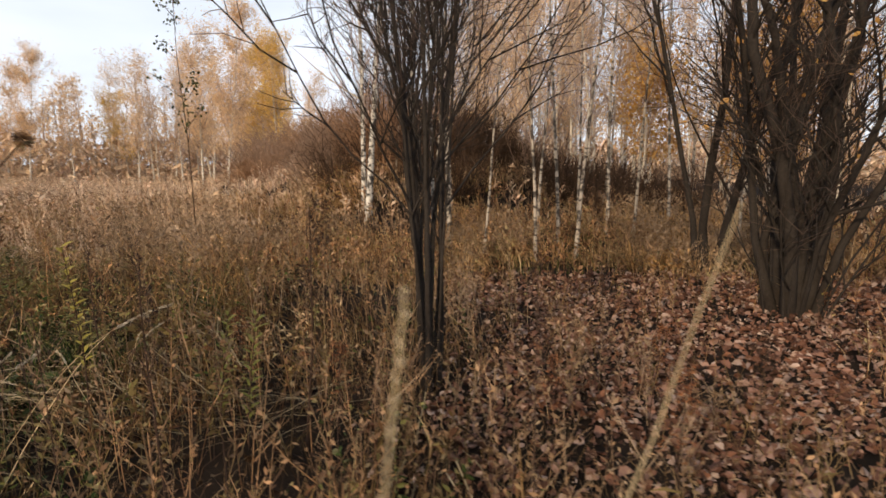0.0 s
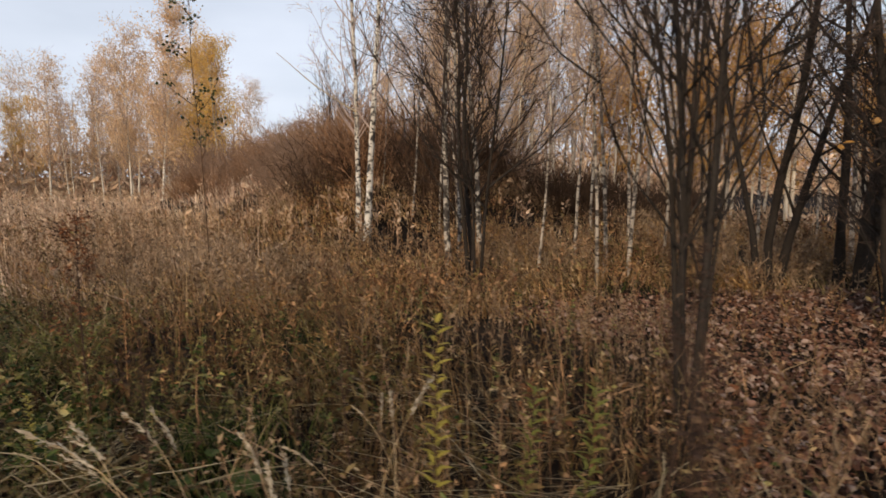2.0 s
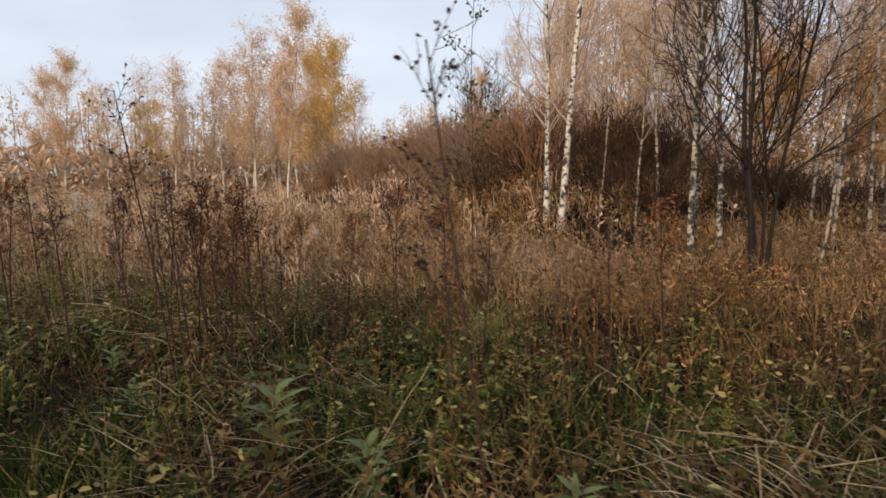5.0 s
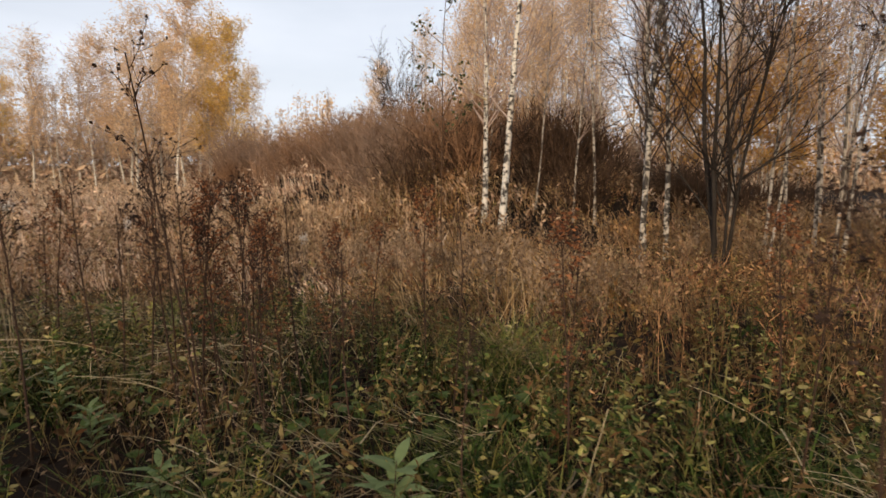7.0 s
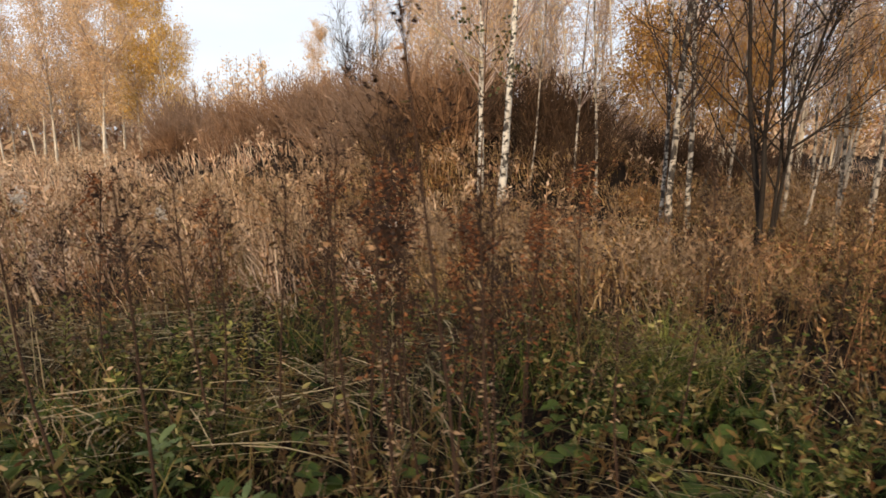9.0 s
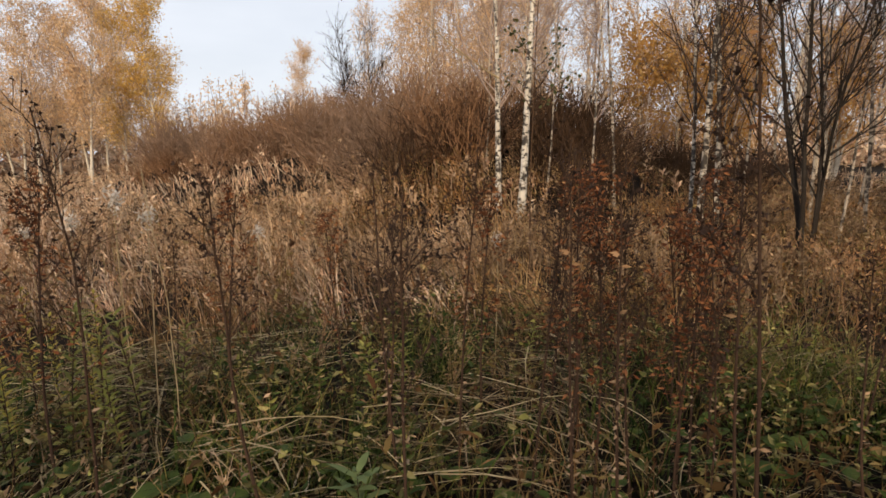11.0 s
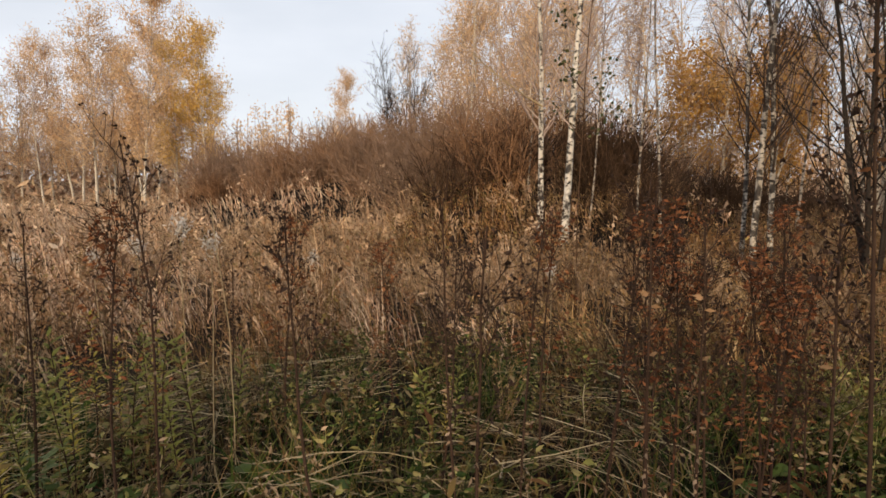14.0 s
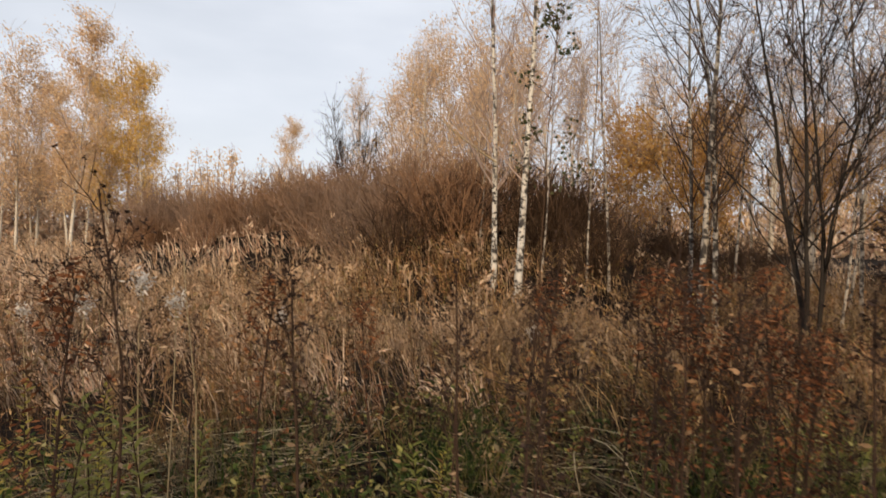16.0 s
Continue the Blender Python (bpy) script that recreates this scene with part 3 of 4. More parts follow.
lf.leaves(b[pick, rng.integers(2, 5, 260)] + rng.normal(size=(260, 3)) * 0.05, rng.normal(size=(260, 3)) + [[0, 0, -0.6]], 0.055, 0.85, rng)
part("foliage", lf, M_DARKLEAF, aspen, "scattered dark leaves", "stuff")
put(tagged(aspen, "young aspen with sparse dark leaves against the sky", "tree"), -4.1, 8.9)

# the bank's thicket of willow bushes
bushes = [shrub(51 + i, 2.0 + 0.15 * i, M_THICKET, "dense leafless dark willow bush on the bank") for i in range(3)]
brown = [shrub(61 + i, 2.0 + 0.2 * i, M_TWIG_RUST, "dense leafless rust-brown willow bush") for i in range(3)]
rs = random.Random(9)
first = True
for i in range(108):
    u = rs.random() ** 1.1
    k = u * (len(RIDGE) - 1)
    j = min(int(k), len(RIDGE) - 2)
    p = RIDGE[j] + (RIDGE[j + 1] - RIDGE[j]) * (k - j)
    x, y = p[0] + rs.uniform(-2.2, 2.2), p[1] + rs.uniform(-1.5, 2.6)
    kinds = bushes if u < 0.26 + 0.22 * rs.random() else brown
    again(kinds[i % 3], x, y, rs.uniform(0, 360), rs.uniform(0.85, 1.2) * (0.64 + 0.36 * min(1.0, u / 0.36)))
for i, s in enumerate(bushes):
    put(s, 4.6 - i * 1.9, 12.9 + 0.6 * i, 40 * i, 0.5 + 0.12 * i)
for i, s in enumerate(brown):
    put(s, -4.6 - i * 1.1, 20.5 + i * 3, 40 * i)

# the broom-shaped tree on the bank
put(fan_tree(71, 4.9, 13, 0.026, 0.36, "bare broom-shaped tree against the sky", sub=4, twigs=4, low=0.45, bend=0.11, name="broom_tree", spread=0.4, reach=0.2, forks=4, thick=1.15, wobble=0.03, leafy=140, leaf=M_TWIG), -2.75, 23.0, 0, 1.12)

# golden birches far across the meadow and behind the bank
gold = [far_birch(81, 11.5, M_HAZEGOLD, "tall pale golden birch across the meadow", 11000, 1.15, leaf_size=0.10),
        far_birch(82, 10.5, M_GOLD, "golden birch with hanging yellow leaves", 11000, 1.35, 2, 0.35, leaf_size=0.10),
        far_birch(83, 11.0, M_HAZEGOLD, "pale golden birch with thin leaves", 6000, 1.15, 1, leaf_size=0.10),
        far_birch(84, 12.5, M_HAZEGOLD, "tall birch with thin orange-gold leaves", 4200, 1.0, 2, leaf_size=0.10)]
bare = [far_birch(91, 11.0, M_HAZEGOLD, "bare grey birch with a few leaves", 500, 0.9, 1, 0.5, 1.0),
        far_birch(92, 12.0, M_HAZEGOLD, "bare grey birch with a few leaves", 600, 0.9, 2, 0.5, 1.0)]
amber = [far_birch(95, 6.2, M_ORANGE, "low amber-leaved tree behind the birches", 6500, 1.9, 3, 0.35, 0.4),
         far_birch(96, 6.8, M_ORANGE, "low amber-leaved tree behind the birches", 6000, 1.8, 2, 0.4, 0.4)]
for s, (x, y, a, k) in zip(gold + bare + amber, [(-13.0, 33, 0, 1.04), (-10.1, 34.5, 60, 0.98), (-15.6, 35.5, 10, 1.05), (4.3, 27, 20, 1.0),
                                                 (7.5, 27, 0, 1.0), (9.5, 25, 0, 1.0), (7.2, 19.6, 0, 1.0), (13.2, 20.5, 0, 1.15)]):
    put(s, x, y, a, k)
for kind, spots in ((gold[0], [(-15.2, 45, 80, 1.0), (-12.6, 41.5, 200, 0.95), (-31, 41, 30, 0.95), (-0.4, 54, 0, 1.05), (-19.5, 46, 140, 1.0), (-33.5, 42, 10, 0.85)]),
                    (gold[1], [(-11.4, 36.5, 120, 0.92), (-27, 46, 10, 0.78)]),
                    (gold[2], [(-18.5, 44, 100, 1.05), (-17.2, 46.5, 30, 1.1), (-22.5, 46, 70, 1.0), (-29, 43, 0, 0.85), (-21, 47, 0, 0.85), (3.0, 24.5, 40, 0.9), (1.6, 29, 10, 1.0), (6.4, 31, 0, 1.05), (-40, 45, 20, 0.95), (-24.5, 44, 50, 1.05), (-14.4, 46, 30, 1.1), (-11, 47, 10, 0.95), (2.4, 34, 0, 1.0), (7.6, 34, 0, 1.1)]),
                    (gold[3], [(2.2, 26, 90, 0.95), (5.4, 25, 10, 0.95), (0.2, 33, 60, 0.85), (3.6, 32, 120, 1.0), (9.3, 30, 30, 1.0), (-29, 49, 0, 0.95), (1.0, 25.5, 40, 0.85), (4.4, 29.5, 200, 1.0), (7.0, 28.5, 130, 1.0), (10.6, 33, 70, 1.1)]),
                    (bare[0], [(6.2, 23, 50, 1.0), (8.2, 22.5, 0, 0.95), (11, 24, 90, 1.0), (15, 25, 40, 1.0), (18, 22, 0, 1.0), (-25.5, 48, 0, 0.75), (-20, 42, 0, 0.8), (14, 31, 0, 1.1)]),
                    (bare[1], [(10.5, 21, 20, 0.9), (13, 17.5, 0, 0.85), (16.5, 19, 60, 0.9), (20, 18, 0, 0.9), (-22.5, 44, 10, 0.7), (-17, 48, 0, 0.8), (18, 29, 0, 1.1), (17, 14.5, 0, 0.8)]),
                    (amber[0], [(10.3, 18.8, 40, 0.9), (16.2, 18.2, 90, 1.0), (19.0, 15.0, 0, 1.0), (12.5, 13.0, 60, 0.8)]),
                    (amber[1], [(11.8, 22, 0, 0.95), (15.8, 22.5, 30, 1.0), (20, 20.5, 0, 1.1)])):
    for x, y, a, k in spots:
        again(kind, x, y, a, k)

# woods all round, beyond what one could count
rng = np.random.default_rng(101)
far_trunks, far_crowns = Geo(), Geo()
k = 660
# the last 240 stand unseen behind the walk, added to shade the foreground
az = np.concatenate([rng.uniform(-1.2, 1.25, 420), rng.uniform(1.25, 5.08, 240)])
rad = np.concatenate([rng.uniform(52, 80, 420), rng.uniform(22, 38, 240)])
base = np.stack([-3 + np.sin(az) * rad, 6 + np.cos(az) * rad, np.full(k, -0.2)], 1)
hi = rng.uniform(6.0, 10.5, k)
tk = curves(rng, base, np.stack([rng.normal(size=k) * 0.05, rng.normal(size=k) * 0.05, np.ones(k)], 1), hi, 4, 0, 0.03)
far_trunks.tubes(tk, taper(k, 4, 0.075, 0.02), 3)
f, w, u, _ = sprout(rng, tk, 12, 0.25, 1.0, 0.8)
b = curves(rng, f, w + [[0, 0, 0.5]], rng.uniform(0.8, 2.2, len(f)) * (1.25 - u), 3, 0.03, 0.12)
far_trunks.tubes(b, taper(len(b), 3, 0.03, 0.014), 3)
pick = rng.integers(0, len(b), 76000)
far_crowns.leaves(b[pick, 1] + rng.normal(size=(76000, 3)) * 0.35, rng.normal(size=(76000, 3)) + [[0, 0, -0.6]], rng.uniform(0.18, 0.42, 76000), 0.5, rng)
under = Geo()
k = 38000
az, rad = rng.uniform(-1.25, 1.3, k), rng.uniform(44, 70, k)
under.leaves(np.stack([-3 + np.sin(az) * rad, 6 + np.cos(az) * rad, rng.uniform(0.0, 1.0, k) ** 1.6 * 3.4], 1), rng.normal(size=(k, 3)) + [[0, 0, 0.9]], rng.uniform(0.4, 1.0, k), 0.3, rng)
woods = empty("far_and_shading_woods")
part("undergrowth", under, M_WEED_HAZE, woods)
part("timber", far_trunks, M_TWIG_PALE, woods)
part("foliage", far_crowns, M_HAZEGOLD, woods)
tagged(woods, "distant mixed autumn woods, with an unseen belt added behind to shade the foreground", "woods", kind="stuff")


# ---- meadow ----
def scatter(rng, tries, x0, x1, y0, y1, density):
    x, y = rng.uniform(x0, x1, tries), rng.uniform(y0, y1, tries)
    keep = rng.random(tries) < density(x, y)
    return x[keep], y[keep]


def off_walk(x, y):
    return way_off(x, y, WALK)[0]


def litter_zone(x, y):
    """Where fallen leaves cover the ground under the old trees."""
    return step((x + 0.25 - 0.35 * np.sin(y * 1.7)) / 0.9) * step((7.4 - y) / 1.0) * step((8.0 - x) / 2)


def green_zone(x, y):
    d = off_walk(x, y)
    return step((-1.6 - x) / 1.4) * step((4.5 + 0.6 * np.sin(x * 1.9 + y) - d) / 1.2)


def brown_spot(x, y):
    """Ground between the rust-red weeds where little green grows."""
    return np.exp(-((x + 6.35) ** 2 + (y - 4.85) ** 2) / 0.7)


def drift(x, y, s=0.5):
    return 0.5 + 0.25 * (np.sin(x * s * 2.1 + 1.3 * np.sin(y * s)) + np.sin(y * s * 1.7 + 1.1 * np.sin(x * s * 1.3 + 2)))


def blades(rng, x, y, height, width, bend, n=4, az=None):
    m = len(x)
    if az is None:
        az = rng.uniform(0, 2 * math.pi, m)
    d = np.stack([np.cos(az), np.sin(az), np.zeros(m)], 1)
    z = land(x, y)
    u = np.linspace(0, 1, n)[None, :, None]
    foot = np.stack([x, y, z - 0.03], 1)
    out = d * (height * bend)[:, None]
    p = foot[:, None] + out[:, None] * u ** 2 + np.array([0, 0, 1.0])[None, None] * (height[:, None, None] * (u - 0.5 * np.minimum(bend, 1.6)[:, None, None] * u ** 2 * 0.55))
    side = np.stack([-np.sin(az + rng.normal(size=m) * 0.6), np.cos(az + rng.normal(size=m) * 0.6), np.zeros(m)], 1)
    w = width[:, None] * np.array([1.0, 0.9, 0.6, 0.08])[None, :n]
    return p, w, side


# dry grass in tufts that lean together, some stalks with a feathery panicle
rng = np.random.default_rng(201)
dry, pale, shaded_hay, plume_dry, plume_pale = Geo(), Geo(), Geo(), Geo(), Geo()
for tries, box, wide, tall, each, apart_by in ((7000, (-14, 6, -3, 10), 0.0034, 0.62, 9, 0.07), (8600, (-20, 8, 6, 18), 0.0075, 0.60, 8, 0.11), (5000, (-45, 9, 14, 48), 0.02, 0.60, 7, 0.3), (14000, (-45, 30, -30, 46), 0.018, 0.55, 1, 0.0), (1500, (-16, 1, 15, 27), 0.016, 0.6, 6, 0.2), (6000, (7, 26, 9, 24), 0.016, 0.5, 1, 0.0)):
    def dens(x, y):
        d = off_walk(x, y)
        return step((d - (0.0 if wide < 0.005 else 4.2 if wide < 0.01 else 9.0 if box[3] > 46 else 4.2)) / 1.2) * (1 - 0.95 * litter_zone(x, y)) * (1 - 0.96 * green_zone(x, y)) * step((d - 0.45) / 0.5) * (0.10 + 0.90 * step((drift(x, y, 1.1) - 0.25) / 0.5)) * (1 - 0.45 * step((x + 4.0) / 1.5) * step((6.5 - y) / 2))
    cx, cy = scatter(rng, tries, *box, dens)
    k = len(cx)
    tuft_az, tuft_h, tuft_b = 2.9 + rng.normal(size=k) * 0.8, rng.uniform(0.55, 1.35, k), rng.uniform(0.25, 1.15, k)
    x, y = np.repeat(cx, each) + rng.normal(size=k * each) * apart_by, np.repeat(cy, each) + rng.normal(size=k * each) * apart_by
    m = len(x)
    d = off_walk(x, y)
    h = tall * np.repeat(tuft_h, each) * rng.uniform(0.7, 1.15, m) * (0.55 + 0.9 * drift(x, y, 0.8)) * (0.62 + 0.7 * drift(x + 2, y + 7, 2.7)) * (0.55 + 0.45 * step((d - 0.6) / 2.5)) * (1 - 0.38 * step((x + 4.5) / 2.5) * step((y - 4.0) / 2.0))
    p, w, s = blades(rng, x, y, h, wide * rng.uniform(0.6, 1.4, m), np.clip(np.repeat(tuft_b, each) + rng.normal(size=m) * 0.25, 0.05, 1.5), az=np.repeat(tuft_az, each) + rng.normal(size=m) * 0.6)
    # western and far tufts take the colour paled for haze
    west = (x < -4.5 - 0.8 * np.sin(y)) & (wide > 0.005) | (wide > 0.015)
    if 0.003 < wide < 0.012:
        head = rng.random(m) < (0.22 if wide > 0.005 else 0.14)
        for some, pl in ((head & west, plume_pale), (head & ~west, plume_dry)):
            f, wy, _, _ = sprout(rng, p[some], 7, 0.72, 1.0, 0.35)
            pl.leaves(f, wy, rng.uniform(0.04, 0.09, len(f)) * (1.0 if wide > 0.005 else 0.6), 0.22, rng)
    if wide > 0.005:
        p, w = p[:, [0, 2, 3]], w[:, [0, 2, 3]]
    pale.ribbons(p[west], w[west], s[west])
    # blades near the walk take the straw copy darkened for shade
    (shaded_hay if wide < 0.005 else dry).ribbons(p[~west], w[~west], s[~west])
meadow = empty("dry_grass")
part("turf", dry, M_STRAW, meadow)
part("shaded_hay", shaded_hay, M_SHADED_HAY, meadow)
part("far_turf", pale, M_WEED_HAZE, meadow)
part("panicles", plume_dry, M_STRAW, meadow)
part("far_panicles", plume_pale, M_WEED_HAZE, meadow)
# lodged straw lying in mats by the walk
lodged = Geo()
x, y = scatter(rng, 23000, -10.5, 0.5, -1.0, 8.5, lambda a, b: (1 - 0.8 * brown_spot(a, b)) * 0.55 * step((4.5 - off_walk(a, b)) / 2) * step((off_walk(a, b) - 0.5) / 0.4) * (1 - litter_zone(a, b)) * step((drift(a, b, 1.4) - 0.35) / 0.3))
m = len(x)
az = 2.6 + drift(x, y, 0.7) * 3 + rng.normal(size=m) * 0.5
p = curves(rng, np.stack([x, y, land(x, y) + rng.uniform(0.05, 0.32, m)], 1), np.stack([np.cos(az), np.sin(az), rng.uniform(-0.1, 0.35, m)], 1), rng.uniform(0.3, 0.8, m), 4, -0.14, 0.08)
lodged.ribbons(p, rng.uniform(0.0016, 0.0042, (m, 1)) * np.array([[1, 1, 0.7, 0.2]]), np.stack([-np.sin(az), np.cos(az), np.full(m, 0.2)], 1))
for cx, cy, k, wide in ((-8.0, 7.0, 360, 0.5), (-7.3, 5.25, 70, 0.25), (-8.7, 6.6, 160, 0.4), (-2.6, 2.7, 90, 0.3)):
    x, y = cx + rng.normal(size=k) * wide, cy + rng.normal(size=k) * wide * 0.7
    az = rng.normal(size=k) * 0.35 + (rng.random(k) < 0.5) * math.pi
    p = curves(rng, np.stack([x, y, land(x, y) + rng.uniform(0.08, 0.34, k)], 1), np.stack([np.cos(az), np.sin(az), rng.normal(size=k) * 0.12], 1), rng.uniform(0.3, 0.75, k), 4, -0.05, 0.09)
    lodged.ribbons(p, rng.uniform(0.0016, 0.0036, (k, 1)) * np.array([[1, 1, 0.7, 0.2]]), np.stack([-np.sin(az), np.cos(az), np.full(k, 0.3)], 1))
part("lodged_straw", lodged, M_PALESTRAW, meadow)
tagged(meadow, "tall dry straw-brown meadow grass", "grass", kind="stuff")

# brown dead weeds
rng = np.random.default_rng(202)
stems_g, bits_g, stems_p, bits_p = Geo(), Geo(), Geo(), Geo()
for tries, box, wide, tall, bits, bit in ((10500, (-14, 6, -4, 10), 0.003, 0.85, 20, 0.034), (8500, (-20, 8, 6, 18), 0.005, 0.9, 14, 0.075), (8500, (-45, 9, 12, 48), 0.012, 0.85, 8, 0.15)):
    def dens(x, y):
        d = off_walk(x, y)
        return step((d - (0.0 if wide < 0.005 else 4.2 if wide < 0.01 else 9.0)) / 1.2) * (1 - 0.8 * litter_zone(x, y) * step((y - 2.9 - 0.5 * np.sin(x * 2.3)) / 1.0)) * (1 - 0.86 * green_zone(x, y)) * step((d - 0.75) / 0.8) * (0.3 + 0.7 * drift(x + 4, y, 0.8)) * (0.6 + 0.4 * step((x + 4.5) / 1.5))
    x, y = scatter(rng, tries, *box, dens)
    m = len(x)
    d = off_walk(x, y)
    h = tall * rng.uniform(0.5, 1.2, m) * (0.6 + 0.4 * step((d - 0.8) / 2)) * (1 - 0.45 * litter_zone(x, y)) * (1 - 0.4 * green_zone(x, y)) * (1 - 0.35 * step((x + 4.5) / 2.5) * step((y - 4.0) / 2.0))
    p = curves(rng, np.stack([x, y, land(x, y) - 0.03], 1), np.stack([rng.normal(size=m) * 0.15, rng.normal(size=m) * 0.15, np.ones(m)], 1), h, 4, 0, 0.06)
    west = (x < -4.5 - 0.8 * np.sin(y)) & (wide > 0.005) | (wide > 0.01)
    for some, sg, bg in ((west, stems_p, bits_p), (~west, stems_g, bits_g)):
        if some.any():
            sg.tubes(p[some][:, [0, 2, 3]], taper(int(some.sum()), 3, wide, wide * 0.5), 3)
            f, w, u, _ = sprout(rng, p[some], 5 if wide < 0.01 else 3, 0.3, 0.95, 0.6)
            tw = curves(rng, f, w, rng.uniform(0.10, 0.30, len(f)), 3, 0.08, 0.15)
            sg.ribbons(tw, np.full((len(f), 1), wide * 0.45) * np.array([[1.0, 0.8, 0.5]]), np.cross(w, rng.normal(size=w.shape)))
            f2, w2, _, _ = sprout(rng, tw, max(1, bits // 8), 0.4, 1.0, 0.9)
            bg.leaves(f2, w2, bit * rng.uniform(0.4, 1.1, len(f2)), 0.42, rng)
            f, w, u, _ = sprout(rng, p[some], bits // 2, 0.35, 1.0, 0.9)
            bg.leaves(f, w, bit * rng.uniform(0.5, 1.5, len(f)), 0.42, rng)
far_weeds = empty("far_meadow")
part("brushwood", stems_p, M_WEED_HAZE, far_weeds)
part("foliage", bits_p, M_WEED_HAZE, far_weeds)
tagged(far_weeds, "tan and mauve withered weeds across the meadow, paled for haze", "weeds", kind="stuff")
weeds = empty("dead_weeds")
part("brushwood", stems_g, M_WEED, weeds)
part("foliage", bits_g, M_WEED, weeds)
tagged(weeds, "withered brown and rust-red meadow weeds", "weeds", kind="stuff")

# green undergrowth by the walk
rng = np.random.default_rng(203)
green = Geo()
stubble = Geo()
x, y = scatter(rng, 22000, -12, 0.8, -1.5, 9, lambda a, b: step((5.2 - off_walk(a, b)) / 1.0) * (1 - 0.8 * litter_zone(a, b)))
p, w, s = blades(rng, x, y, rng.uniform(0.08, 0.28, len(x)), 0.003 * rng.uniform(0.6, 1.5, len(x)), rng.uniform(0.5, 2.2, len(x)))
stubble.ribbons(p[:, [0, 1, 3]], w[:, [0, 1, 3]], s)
tagged(new("shaded_withered_turf", stubble.mesh("shaded_withered_turf", M_SHADED_TURF)), "short withered brown turf, its colour darkened for the shade under the weeds", "grass", kind="stuff")
x, y = scatter(rng, 84000, -12, 0.5, 0.6, 9, lambda a, b: (1 - 0.7 * brown_spot(a, b)) * green_zone(a, b) * step((drift(a, b, 2.3) - 0.5) / 0.18) * step((off_walk(a, b) - 0.25) / 0.3))
h = rng.uniform(0.18, 0.55, len(x))
p, w, s = blades(rng, x, y, h, 0.0042 * rng.uniform(0.6, 1.5, len(x)), rng.uniform(0.3, 1.3, len(x)))
green.ribbons(p, w, s)
x, y = scatter(rng, 2500, 0.3, 5, 7.0, 11, lambda a, b: 0.8 + 0 * a)
p, w, s = blades(rng, x, y, rng.uniform(0.1, 0.3, len(x)), 0.006 * rng.uniform(0.6, 1.5, len(x)), rng.uniform(0.3, 1.3, len(x)))
green.ribbons(p, w, s)
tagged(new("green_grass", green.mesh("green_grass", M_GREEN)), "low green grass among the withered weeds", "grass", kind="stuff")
herbs = Geo()
x, y = scatter(rng, 120000, -11, 1.0, 0.6, 8.5, lambda a, b: (1 - 0.85 * brown_spot(a, b)) * (0.12 + 0.88 * green_zone(a, b)) * step((drift(a + 3, b + 1, 2.6) - 0.45) / 0.2) * (1 - 0.85 * step((drift(a, b, 2.3) - 0.5) / 0.12)) * step((off_walk(a, b) - 0.25) / 0.3) * (1 - litter_zone(a, b)))
m = len(x)
az = rng.uniform(0, 2 * math.pi, m)
herbs.leaves(np.stack([x, y, land(x, y) + rng.uniform(0.02, 0.40, m)], 1), np.stack([np.cos(az), np.sin(az), rng.uniform(-0.4, 0.5, m)], 1), rng.uniform(0.013, 0.048, m) * (0.6 + 0.8 * drift(x, y, 3.1)), 0.55, rng, full=True)
x, y = scatter(rng, 7500, -11, 0.5, 0.6, 8.5, lambda a, b: (1 - 0.85 * brown_spot(a, b)) * (0.08 + 0.92 * green_zone(a, b)) * step((drift(a + 9, b, 2.1) - 0.42) / 0.2) * step((off_walk(a, b) - 0.45) / 0.4) * (1 - litter_zone(a, b)) * (0.3 + 0.7 * drift(a, b + 5, 1.2)))
m = len(x)
p = curves(rng, np.stack([x, y, land(x, y)], 1), np.stack([rng.normal(size=m) * 0.25, rng.normal(size=m) * 0.25, np.ones(m)], 1), rng.uniform(0.18, 0.55, m), 4, 0, 0.08)
herbs.tubes(p, taper(m, 4, 0.003, 0.0015), 3)
f, w, _, _ = sprout(rng, p, 16, 0.3, 1.0, 1.15)
herbs.leaves(f, w + [[0, 0, -0.15]], rng.uniform(0.018, 0.056, len(f)), 0.42, rng, full=True)
tagged(new("green_herbs", herbs.mesh("green_herbs", M_HERB)), "low green and yellowing herb leaves", "herbs", kind="stuff")

# withered leafy herbs between the green patches
ochre = Geo()
x, y = scatter(rng, 9000, -12, 2.5, 0.6, 9, lambda a, b: (0.1 + 0.9 * step((5.5 - off_walk(a, b)) / 1.5)) * step((off_walk(a, b) - 0.5) / 0.4) * (1 - 0.93 * litter_zone(a, b) * step((b - 1.1) / 0.8)) * step((0.72 - drift(a, b, 2.3)) / 0.25) * (0.3 + 0.7 * step((-0.8 - a) / 1.5)) * (1 - 0.6 * step((-4.6 - a) / 1.2)))
m = len(x)
p = curves(rng, np.stack([x, y, land(x, y) - 0.02], 1), np.stack([rng.normal(size=m) * 0.3, rng.normal(size=m) * 0.3, np.ones(m)], 1), rng.uniform(0.2, 0.62, m), 4, -0.03, 0.1)
ochre.tubes(p, taper(m, 4, 0.0028, 0.0014), 3)
f, w, _, _ = sprout(rng, p, 11, 0.2, 1.0, 1.0)
c = curves(rng, f, w + [[0, 0, 0.1]], rng.uniform(0.03, 0.085, len(f)), 3, -0.3, 0.1)
ochre.ribbons(c, rng.uniform(0.0022, 0.007, (len(f), 1)) * np.array([[0.5, 1.0, 0.12]]), np.cross(w, rng.normal(size=w.shape)))
